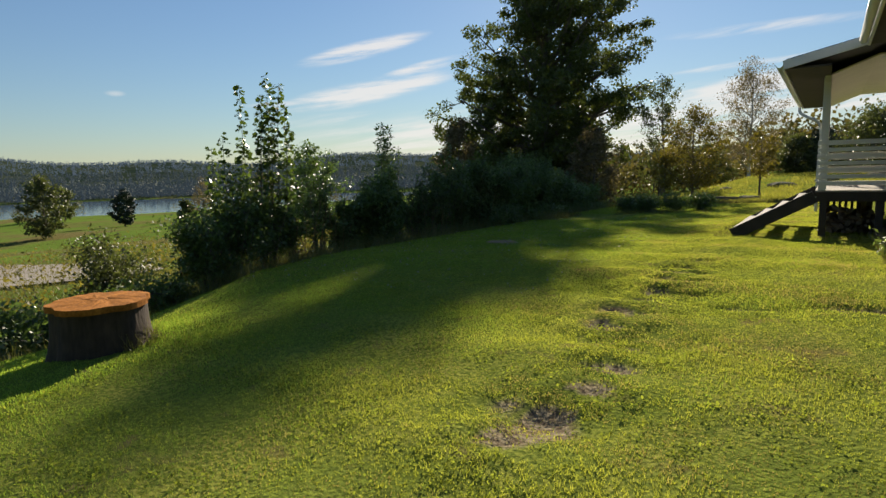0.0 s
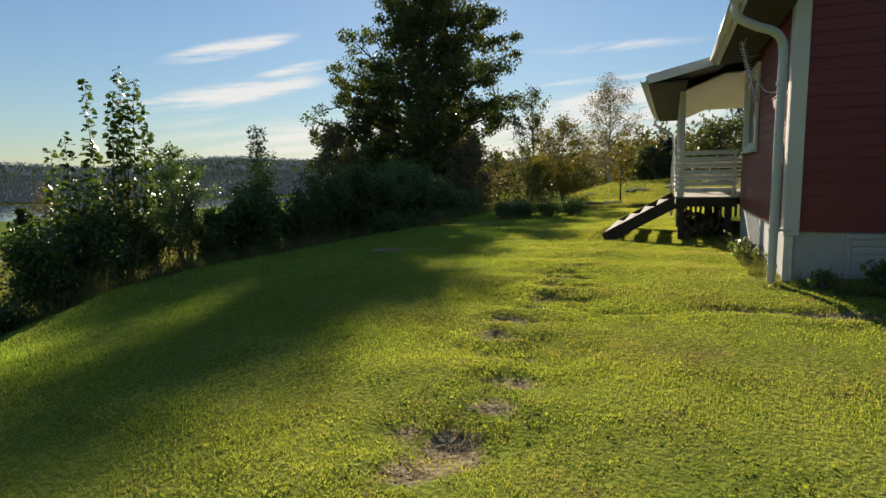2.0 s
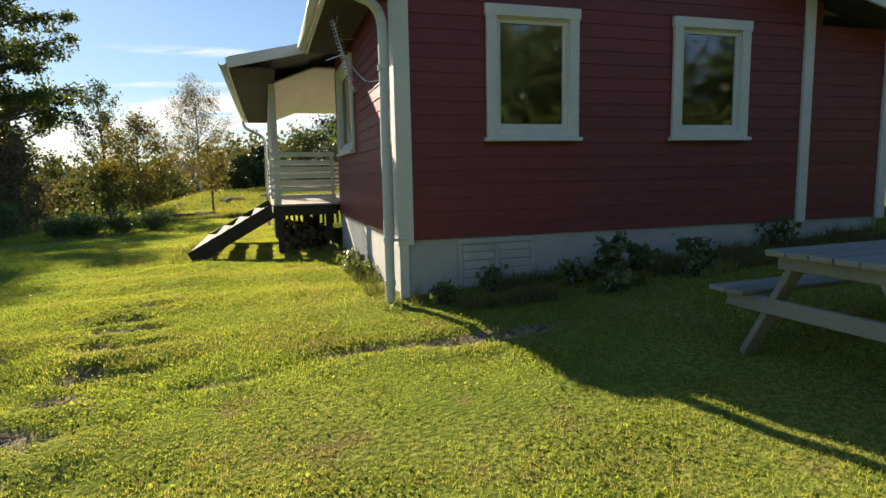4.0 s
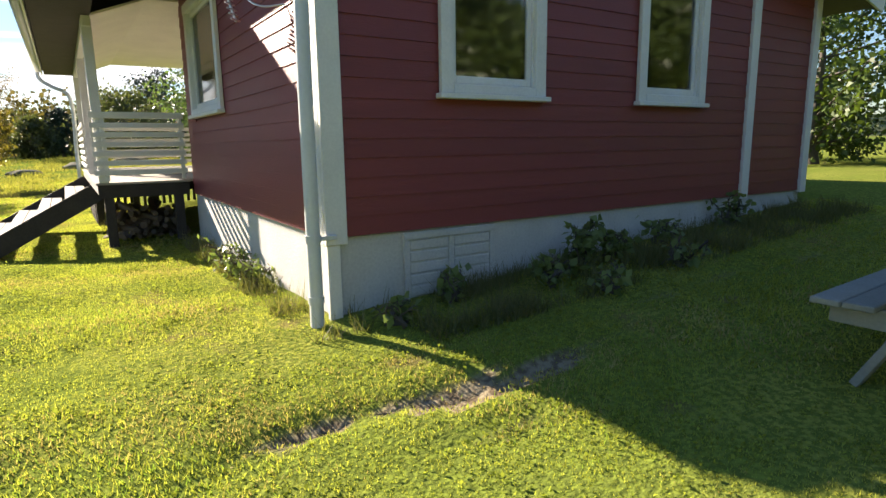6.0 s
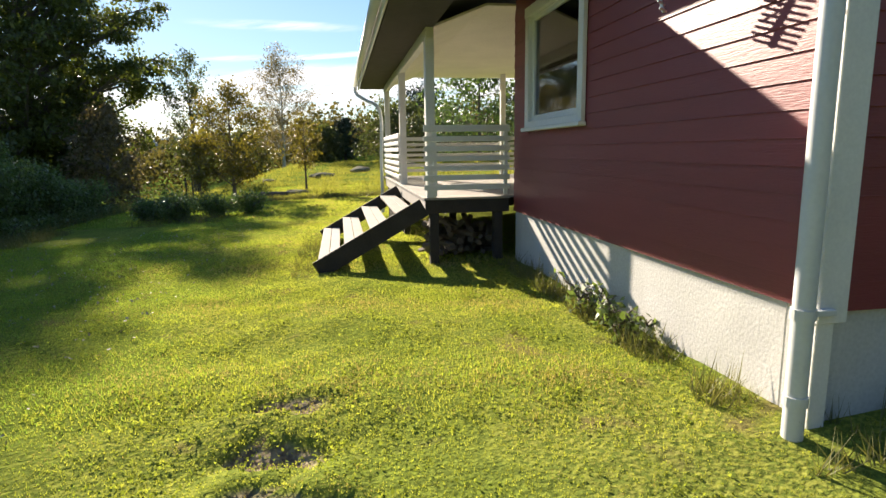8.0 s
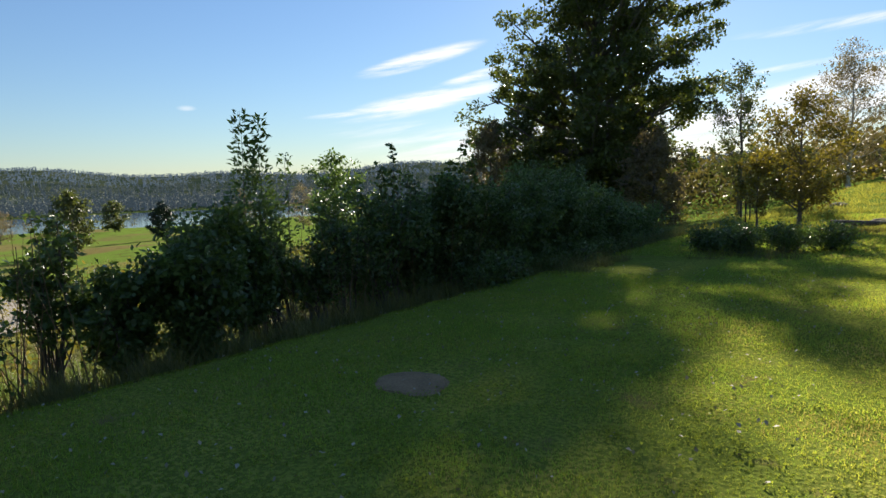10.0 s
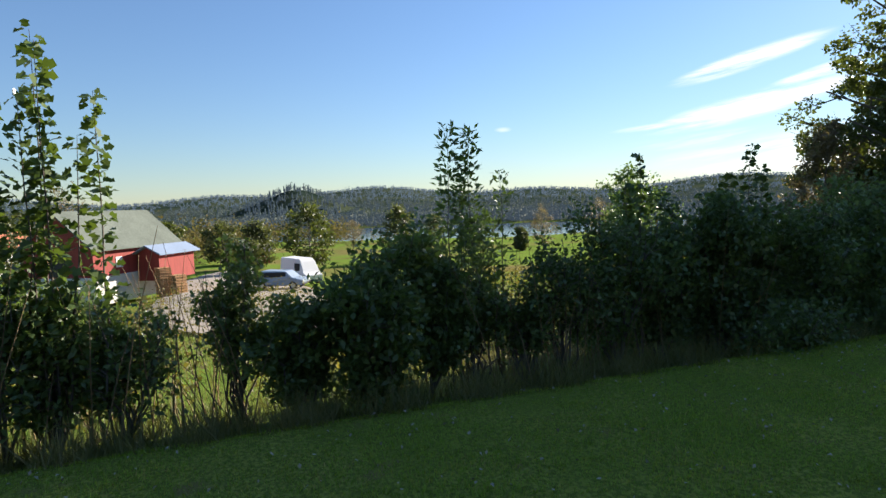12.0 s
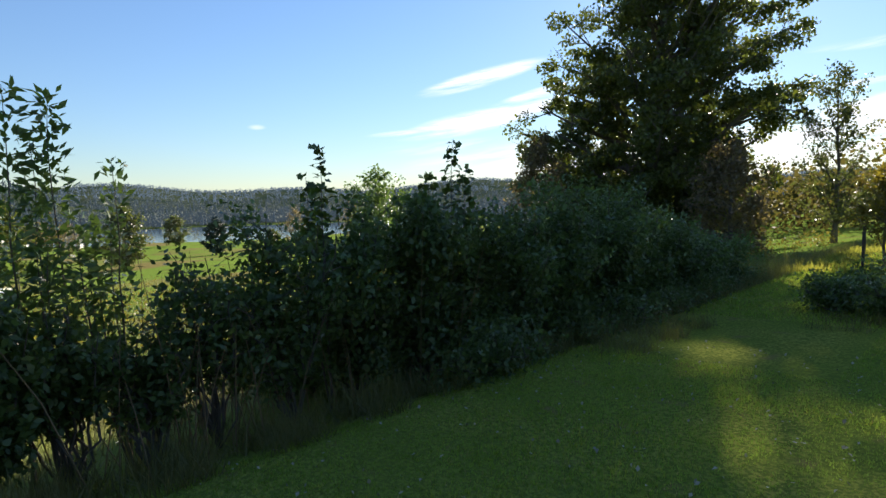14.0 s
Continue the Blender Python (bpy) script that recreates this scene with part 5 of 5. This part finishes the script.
    for side, u0, u1, z0, z1 in openings:
        if side == "front":
            pan = boxed("door", (u0, -0.06, z0), (u1, 0.05, z1), M["dark_wood"], ob, 0.02)
        else:
            x = w if side == "right" else 0
            pan = boxed("window", (x - 0.05, u0, z0), (x + 0.06, u1, z1), M["white"], ob, 0.02)
    return ob


BARN = Vector((-58.7, -7.8, -4.75))
# local x runs to the far left corner, local y along the long red wall
_m = Matrix(((-0.53, -0.85, 0, BARN.x), (-0.85, 0.53, 0, BARN.y), (0, 0, 1, BARN.z), (0, 0, 0, 1)))
gabled("barn", _m, 6.6, 10.8, 3.4, 2.9, M["barn_red"], M["tin"], "old red board barn with grey sheet roof and white stone base", "barn", (("front", 2.4, 4.2, 1.0, 3.0), ("left", 2.5, 3.3, 1.5, 2.4), ("left", 6, 6.8, 1.5, 2.4)), stone=0.9)
_sh = Vector(BARN) + Vector((-0.85, 0.53, 0)) * 5.0 + Vector((0.53, 0.85, 0)) * 2.3
_m2 = Matrix(((-0.53, -0.85, 0, _sh.x), (-0.85, 0.53, 0, _sh.y), (0, 0, 1, _sh.z), (0, 0, 0, 1)))
gabled("shed", _m2, 2.1, 5.2, 2.5, 0.55, M["barn_red"], M["blue_sheet"], "low red shed with pale blue sheet roof", "shed")
gabled("cottage", pose(-113, 4.0, gz(-113, 4.0), 0, 0, 20), 4.5, 5.5, 2.3, 1.5, M["barn_red"], M["roofing"], "small dark red cottage by the field", "cottage", (("right", 1.5, 2.6, 1.0, 1.8),))
gabled("farmhouse", pose(-92, -30, gz(-92, -30) + 2, 0, 0, 70), 7.0, 10.0, 3.5, 2.5, M["plaster"], M["tile_red"], "farmhouse with red tiled roof behind the barn", "house")

def pallet_stack(x, y, turn, tiers):
    """Pallets piled up: boards on blocks, tier on tier."""
    rng = np.random.RandomState(5)
    ob = thing("pallet_stack", pose(x, y, gz(x, y) + 0.1, 0, 0, turn), "stack of pale orange wooden pallets beside the barn", "pallets")
    for i in range(tiers):
        dx, dy = rng.uniform(-0.06, 0.06, 2)
        for j in range(5):
            boxed("pallet_board", (dx - 0.6, dy - 0.5 + 0.215 * j, 0.24 * i + 0.15), (dx + 0.6, dy - 0.36 + 0.215 * j, 0.24 * i + 0.20), M["pallet"], ob, 0)
        for j in range(3):
            boxed("pallet_bearer", (dx - 0.6 + 0.525 * j, dy - 0.5, 0.24 * i), (dx - 0.45 + 0.525 * j, dy + 0.5, 0.24 * i + 0.148), M["pallet"], ob, 0)


_pp = Vector(BARN) + Vector((-0.85, 0.53, 0)) * 4.2 + Vector((0.53, 0.85, 0)) * 3.2
pallet_stack(_pp.x, _pp.y, 25, 11)
pallet_stack(_pp.x + 0.9, _pp.y + 1.2, 32, 7)

# gravel yard beside the barn
bm = bmesh.new()
_a = np.linspace(0, 6.283, 40, endpoint=False)
_vs = [bm.verts.new((-56 + 33 * math.cos(t) * (1 + 0.06 * math.sin(3 * t)), 2.6 + 6.4 * math.sin(t) * (1 + 0.12 * math.sin(2 * t + 1)), 0)) for t in _a]
_f = bm.faces.new(_vs)
bmesh.ops.triangulate(bm, faces=[_f])
bmesh.ops.subdivide_edges(bm, edges=bm.edges[:], cuts=3, use_grid_fill=True)
bmesh.ops.subdivide_edges(bm, edges=bm.edges[:], cuts=2, use_grid_fill=True)
for v in bm.verts:
    v.co.z = gz(v.co.x, v.co.y) + 0.12
tagged(part("gravel_yard", bm, M["gravel"]), "pale gravel yard and track beside the barn", "yard", kind="structure")


def vehicle(name, x, y, turn, prof, glass, axles, paint, label, category):
    """A vehicle from its side outline, narrowed towards the roof, with wheels, side windows, lamps and bumpers."""
    ob = thing(name, pose(x, y, gz(x, y) + 0.12, 0, 0, turn), label, category, "vehicles in the yard")
    bm = bmesh.new()
    top = max(p[1] for p in prof)
    A = [bm.verts.new((px, -0.88 + (0.12 if pz > top * 0.8 else 0), pz)) for px, pz in prof]
    B = [bm.verts.new((px, 0.88 - (0.12 if pz > top * 0.8 else 0), pz)) for px, pz in prof]
    k = len(prof)
    for i in range(k):
        bm.faces.new((A[i], A[(i + 1) % k], B[(i + 1) % k], B[i]))
    bm.faces.new(A[::-1])
    bm.faces.new(B)
    bmesh.ops.recalc_face_normals(bm, faces=bm.faces)
    bmesh.ops.bevel(bm, geom=bm.edges[:], offset=0.05, segments=2, affect="EDGES")
    part("body", bm, M[paint], ob)
    x0, x1 = prof[0][0], prof[1][0]
    for e in (x0, x1):
        boxed("bumper", (e - 0.06, -0.8, 0.36), (e + 0.06, 0.8, 0.52), M["rubber"], ob, 0.03)
    for s in (-1, 1):
        g0, g1, z0, z1 = glass
        boxed("side_window", (g0, s * 0.83 - 0.03, z0), (g1, s * 0.83 + 0.03, z1), M["rubber"], ob, 0.01, "dark side window")
        boxed("headlight", (x1 + 0.01, s * 0.62 - 0.12, 0.60), (x1 + 0.07, s * 0.62 + 0.12, 0.74), M["metal_white"], ob, 0.02)
        for px in axles:
            bm = bmesh.new()
            bmesh.ops.create_cone(bm, cap_ends=True, segments=20, radius1=0.33, radius2=0.33, depth=0.2, matrix=Matrix.Translation((px, s * 0.80, 0.33)) @ Matrix.Rotation(math.pi / 2, 4, "X"))
            wheel = part("wheel", bm, M["rubber"], ob)
            bm = bmesh.new()
            bmesh.ops.create_cone(bm, cap_ends=True, segments=14, radius1=0.19, radius2=0.17, depth=0.03, matrix=Matrix.Translation((px, s * 0.91, 0.33)) @ Matrix.Rotation(math.pi / 2, 4, "X"))
            part("rim", bm, M["aluminium"], wheel)


vehicle("parked_van", -59.5, 8.9, 22, [(-2.4, 0.35), (2.3, 0.35), (2.4, 0.95), (1.85, 1.2), (1.3, 2.15), (1.0, 2.4), (-2.3, 2.45), (-2.45, 0.7)], (0.35, 1.25, 1.3, 2.0), (-1.5, 1.5), "car_paint", "white van parked at the edge of the gravel yard", "van")
vehicle("parked_car", -53.0, 6.4, 60, [(-2.1, 0.35), (2.1, 0.35), (2.15, 0.75), (1.3, 0.95), (0.7, 1.45), (-1.4, 1.5), (-2.05, 0.95), (-2.15, 0.7)], (-1.25, 0.75, 1.0, 1.38), (-1.3, 1.35), "car_blue", "pale blue-grey car parked on the gravel yard", "car")


# ---- far woods, scrub and grass ----
def clumps(rng, P, n, spread, size):
    Q = np.repeat(P, n, axis=0) + rng.normal(size=(len(P) * n, 3)) * np.repeat(spread, n, axis=0)
    return Q, np.repeat(size, n)


def far_woods():
    rng = np.random.RandomState(11)

    def row(n, az0, az1, r0, r1, h0, h1, power=1.0):
        az = np.radians(rng.uniform(az0, az1, n))
        r = r0 + (r1 - r0) * rng.uniform(0, 1, n) ** power
        x, y = -4 + r * np.sin(az), r * np.cos(az)
        h = rng.uniform(h0, h1, n)
        return x, y, h

    # broad-leaved: many small cards round a centre
    def broadleaved(sets, name, mat, label, n, fine, kind):
        Vs, Fs, c = [], [], 0
        for x, y, h in sets:
            z = land(x, y)
            keep = z > -11.0
            x, y, h, z = x[keep], y[keep], h[keep], z[keep]
            P = np.stack([x, y, z + h * 0.5], 1)
            sp = np.stack([h * 0.22, h * 0.22, h * 0.24], 1)
            Q, s = clumps(rng, P, n, sp, h * fine)
            V, F = leaf_arrays(rng, Q, s, 0.9, up=0.1)
            Vs.append(V)
            Fs.append(F + c)
            c += len(V)
        tagged(mesh_from(name, np.concatenate(Vs), np.concatenate(Fs), M[mat]), label, "woods", kind=kind)

    broadleaved([row(260, -112, -88, 110, 240, 5, 9), row(200, -90, -76, 190, 330, 4, 9), row(60, -78, -40, 190, 240, 2, 5), row(460, -24, 26, 66, 125, 3.5, 7.5)], "near_wood", "near_leaf", "mixed autumn trees at the edge of the fields", 80, 0.085, "stuff")
    # woods from here outwards glow faintly blue in place of haze
    broadleaved([row(1900, -104, -25, 382, 500, 5, 10), row(2600, -112, -20, 520, 1000, 5, 9)], "backdrop_woods", "far_leaf_hazed", "mixed woods on the hills beyond the lake, haze added as blue glow", 18, 0.19, "structure")
    broadleaved([row(5200, -116, 60, 1000, 1950, 6, 9)], "backdrop", "ridge_leaf_hazed", "wooded ridge along the horizon, haze put into colour and glow", 10, 0.30, "structure")
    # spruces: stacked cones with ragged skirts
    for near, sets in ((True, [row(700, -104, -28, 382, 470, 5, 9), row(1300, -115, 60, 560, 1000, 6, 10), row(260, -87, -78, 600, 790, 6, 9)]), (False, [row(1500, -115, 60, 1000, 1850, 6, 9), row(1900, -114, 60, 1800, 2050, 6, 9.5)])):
        Vs, Fs, c = [], [], 0
        for x, y, h in sets:
            z = land(x, y)
            keep = z > -11.0
            for px, py, pz, ph in zip(x[keep], y[keep], z[keep], h[keep]):
                k = 6
                a = np.linspace(0, 6.283, k, endpoint=False) + rng.uniform(0, 1)
                for t in range(3):
                    zb, zt, rr = ph * (0.08 + 0.28 * t), ph * (0.52 + 0.24 * t), ph * (0.19 - 0.05 * t)
                    rad = rr * rng.uniform(0.75, 1.2, k)
                    V = np.concatenate([np.stack([px + rad * np.cos(a), py + rad * np.sin(a), np.full(k, pz + zb)], 1), [[px, py, pz + zt]]])
                    Vs.append(V)
                    Fs.append(np.array([(c + i, c + (i + 1) % k, c + k) for i in range(k)]))
                    c += k + 1
        # these spruces too carry the haze as blue glow in their material
        ob = mesh_from("backdrop_lake_spruces" if near else "backdrop_spruces", np.concatenate(Vs), np.concatenate(Fs), M["far_needle_hazed" if near else "ridge_needle_hazed"])
        tagged(ob, "dark spruce woods along the lake, haze added as blue glow" if near else "spruces on the ridge along the horizon, haze put into colour and glow", "woods", kind="structure")


far_woods()

# single trees in the valley
for _i, (_h, _d, _ht, _rr, _mt, _nm, _lb) in enumerate((
        (-65.5, 120, 7.0, 2.4, "needle", "spruce", "single dark spruce in the green field"), (-72.5, 95, 9.0, 3.6, "leaf_rowan", "willow", "grey-green willow in the field"),
        (-58.5, 130, 9.0, 3.2, "leaf_thin", "birch", "reddish brown leafless birch by the lake"), (-53.0, 125, 10.0, 3.4, "leaf_thin", "birch", "reddish brown leafless birch by the lake"),
        (-60.5, 110, 4.5, 1.6, "leaf_rowan", "willow", "small tree in the field"), (-81.0, 85, 9.5, 4.2, "leaf_oak", "pine", "broad dark pine beyond the yard"), (-86.0, 90, 7.0, 3.4, "leaf_rowan", "willow", "dull olive willow beyond the yard"),
        (-89.0, 105, 7.5, 3.6, "leaf_rowan", "willow", "grey-green willow beyond the yard"), (-101.0, 84, 13.5, 4.5, "leaf_thin", "birch", "tall thin birch behind the barn"), (-98.0, 95, 9.5, 4.5, "leaf_rowan", "willow", "grey-green tree behind the barn"),
        (-93.5, 92, 8.0, 3.8, "leaf_oak", "alder", "dark green tree behind the shed"), (-105.0, 80, 10.0, 4.5, "leaf_rowan", "alder", "grey-green tree behind the barn"), (-69.0, 170, 8.0, 3.5, "leaf_rowan", "willow", "tree by the lake shore"), (-77.0, 160, 8.0, 3.5, "leaf_thin", "birch", "brown birch by the lake shore"))):
    _x, _y = -4 + _d * math.sin(radians(_h)), 1 + _d * math.cos(radians(_h))
    tree(_nm, _x, _y, gz(_x, _y) + _ht, _rr, 400 + _i, 3800, 0.42 if _mt != "leaf_thin" else 0.2, _mt, trunk=0.14, crown0=0.1, limbs=24, twigs=7, clump=1.1, label=_lb)


def blades(rng, X, Y, Z, length, width, lean=0.6):
    """One triangle a blade."""
    n = len(X)
    a, b = rng.uniform(0, 6.283, n), rng.uniform(0, 6.283, n)
    L = length * rng.uniform(0.5, 1.4, n)
    w = width * rng.uniform(0.7, 1.3, n)
    k = rng.uniform(0.1, lean, n)
    base = np.stack([X, Y, Z], 1)
    off = np.stack([np.cos(a) * w, np.sin(a) * w, np.zeros(n)], 1) * 0.5
    tip = base + np.stack([np.cos(b) * L * k, np.sin(b) * L * k, L * np.sqrt(1 - np.minimum(k, 0.95) ** 2)], 1)
    V = np.stack([base - off, base + off, tip], 1).reshape(-1, 3)
    return V, np.arange(3 * n).reshape(-1, 3)


def lawn_grass():
    rng = np.random.RandomState(21)

    def scatter(n, x0, x1, y0, y1):
        X, Y = rng.uniform(x0, x1, n), rng.uniform(y0, y1, n)
        ok = ~((X > -0.02) & (Y > -0.02)) & (rng.uniform(0, 1, n) > trench(X, Y) * 0.95)
        X, Y = X[ok], Y[ok]
        return X, Y, land(X, Y) + np.clip(1 - np.hypot(X + 3, Y) / 16, 0, 1) * bumps(X, Y) - 0.004 - 0.05 * trench(X, Y)

    near = [(scatter(480000, -6.5, 1.6, -7.2, 5.0), 0.023, 0.0070), (scatter(115000, -9.6, -6.5, -4.0, 10.0), 0.034, 0.010), (scatter(100000, -6.5, 0.0, 5.0, 13.0), 0.032, 0.011), (scatter(70000, -9.4, 0.0, 13.0, 26.0), 0.05, 0.022), (scatter(60000, 1.6, 7.0, -5.0, 0.0), 0.034, 0.013), (scatter(50000, -9.8, -6.5, -7.2, -4.0), 0.034, 0.012)]
    for (X, Y, Z), L, w in near:
        patch = np.clip(0.9 + 0.6 * rough(X, Y, 2.2), 0.5, 1.5)
        fresh = np.clip((-3.0 - X) / 3.2, 0, 0.85) + 0.25 * rough(X, Y, 2.6) > rng.uniform(0, 1, len(X))
        straw = ~fresh & (rough(X * 1.3, Y, 1.9) + 0.5 * rough(X, Y, 0.5) > rng.uniform(-0.1, 1.1, len(X)))
        for pick, mat, label in ((fresh, "blade_green", "short mown fresh green lawn grass"), (straw, "blade_straw", "straw-coloured dry patches in the mown lawn"), (~fresh & ~straw, "blade", "short mown yellow-green lawn grass")):
            if pick.sum() > 50:
                V, F = blades(rng, X[pick], Y[pick], Z[pick], (L * patch)[pick], w, 0.95)
                tagged(mesh_from("lawn_grass", V, F, M[mat]), label, "grass", kind="stuff")
    # clover cushions that break up the mown turf
    n = 6800
    X, Y = rng.uniform(-6.8, 1.4, n), rng.uniform(-7.2, 6.0, n)
    line = np.exp(-((X + 2.6) / 0.6) ** 2) * (Y < 1.5)
    ok = (rough(X, Y, 1.3) + 0.5 * line > rng.uniform(-0.5, 0.7, n)) & ~((X > -0.1) & (Y > -0.1)) & (trench(X, Y) < 0.6)
    X, Y = X[ok], Y[ok]
    P = np.stack([X, Y, land(X, Y) + bumps(X, Y) + 0.012], 1)
    h = rng.uniform(0.6, 1.5, len(X))
    Q, s = clumps(rng, P, 26, np.stack([h * 0.055, h * 0.055, h * 0.010], 1), 0.015 * h)
    V, F = leaf_arrays(rng, Q, s, 0.85, up=0.9)
    tagged(mesh_from("clover", V, F, M["clover"]), "low clover cushions in the mown lawn", "clover", kind="stuff")
    # longer tufts along the plinth, at the stairs and at the hedge foot
    T = []
    for x0, x1, y0, y1, n, L in ((-0.30, 0.0, 0.3, 4.8, 3500, 0.22), (-0.25, 0.2, -0.35, 0.02, 1500, 0.20), (0.4, 6.6, -0.85, 0.0, 22000, 0.20), (-2.95, -2.35, 4.9, 8.4, 1300, 0.2), (-10.9, -9.25, -2.5, 20.0, 42000, 0.42), (-7.45, -7.0, -5.1, -4.6, 500, 0.24), (-1.1, 0.0, 5.2, 12, 2500, 0.2), (-7.4, -5.2, 12.6, 14.6, 2500, 0.3), (-9.8, -8.4, 9.6, 12.2, 3500, 0.3)):
        X, Y = rng.uniform(x0, x1, n), rng.uniform(y0, y1, n)
        ok = rough(X, Y, 0.9) > rng.uniform(-0.35, 0.45, n)
        X, Y = X[ok], Y[ok]
        T.append(blades(rng, X, Y, land(X, Y) - 0.01, L * rng.uniform(0.35, 1.1, len(X)), 0.009, 0.8))
    c, Vs, Fs = 0, [], []
    for V, F in T:
        Vs.append(V)
        Fs.append(F + c)
        c += len(V)
    tagged(mesh_from("tall_grass", np.concatenate(Vs), np.concatenate(Fs), M["tall_grass"]), "longer grass tufts along walls and hedge", "grass", kind="stuff")
    # rough meadow and scrub below the hedge
    n = 60000
    X, Y = -9.8 - 40 * rng.uniform(0, 1, n) ** 1.5, rng.uniform(-16, 34, n)
    V, F = blades(rng, X, Y, land(X, Y) - 0.02, np.full(n, 0.36), 0.020, 0.92)
    tagged(mesh_from("meadow_grass", V, F, M["tall_grass"]), "rough unmown meadow grass below the garden", "grass", kind="stuff")
    n = 1100
    X, Y = -12.5 - 42 * rng.uniform(0, 1, n) ** 1.3, rng.uniform(-18, 45, n)
    h = rng.uniform(0.4, 1.5, n)
    P = np.stack([X, Y, land(X, Y) + h * 0.45], 1)
    Q, s = clumps(rng, P, 46, np.stack([h * 0.33, h * 0.33, h * 0.30], 1), np.full(n, 0.11))
    V, F = leaf_arrays(rng, Q, s, 0.6)
    tagged(mesh_from("meadow_scrub", V, F, M["scrub"]), "brown and green scrub on the slope below the hedge", "scrub", kind="stuff")
    # tussocks of the unmown meadow that rises beyond the lawn
    n = 90000
    X, Y = rng.uniform(-10, 16, n), 20.3 + 32 * rng.uniform(0, 1, n) ** 1.4
    keep = rough(X, Y, 3.0) > rng.uniform(-0.6, 0.3, n)
    X, Y = X[keep], Y[keep]
    V, F = blades(rng, X, Y, land(X, Y) - 0.02, 0.10 + 0.16 * np.clip(rough(X, Y, 3.0) + 0.4, 0, 1), 0.035, 0.9)
    tagged(mesh_from("meadow_tussocks", V, F, M["meadow_blade"]), "sunlit tussocks of unmown meadow grass", "grass", kind="stuff")
    n = 9000
    X, Y = rng.uniform(-5.5, 6, n), rng.normal(20.3, 0.22, n)
    V, F = blades(rng, X, Y, land(X, Y) - 0.02, np.full(n, 0.20), 0.03, 0.9)
    tagged(mesh_from("bank_grass", V, F, M["tall_grass"]), "rough grass on the low bank at the lawn's end", "grass", kind="stuff")
    # fallen leaves
    n = 1100
    X, Y = rng.uniform(-9.4, -4.0, n), rng.uniform(-2, 11, n)
    P = np.stack([X, Y, land(X, Y) + 0.035], 1)
    V, F = leaf_arrays(rng, P, np.full(n, 0.035), 0.7, up=2.0)
    tagged(mesh_from("fallen_leaves", V, F, M["litter"]), "pale fallen leaves scattered on the lawn", "leaves", kind="stuff")
    # dry stems standing in the hedge gaps
    lines = []
    for i in range(140):
        x, y = rng.uniform(-11.6, -10.1), rng.choice([rng.uniform(-1.5, 2.0), rng.normal(1.0, 0.35), rng.uniform(4.2, 6.2), rng.uniform(5.0, 8.5)])
        z, h = gz(x, y), rng.uniform(0.9, 2.1)
        dx, dy = rng.normal(size=2) * 0.35
        lines.append((np.array([(x, y, z), (x + dx * 0.4, y + dy * 0.4, z + h * 0.5), (x + dx, y + dy, z + h)]), np.array([0.007, 0.005, 0.002])))
    ob = tubes("dry_stems", lines, M["dry_stem"], None, 4)
    tagged(ob, "dry upright stems standing in the hedge", "stems", kind="stuff")


lawn_grass()

for _x, _y in ((-8.0, 20.9), (-8.4, 23.6), (-8.8, 26.4)):
    _p = boxed("fence_post", (-0.025, -0.025, -0.2), (0.025, 0.025, 1.0), M["dark_wood"], None, 0.004)
    _p.location = (_x, _y, gz(_x, _y))
    tagged(_p, "thin dark fence post at the end of the lawn", "fence post", "fence posts")
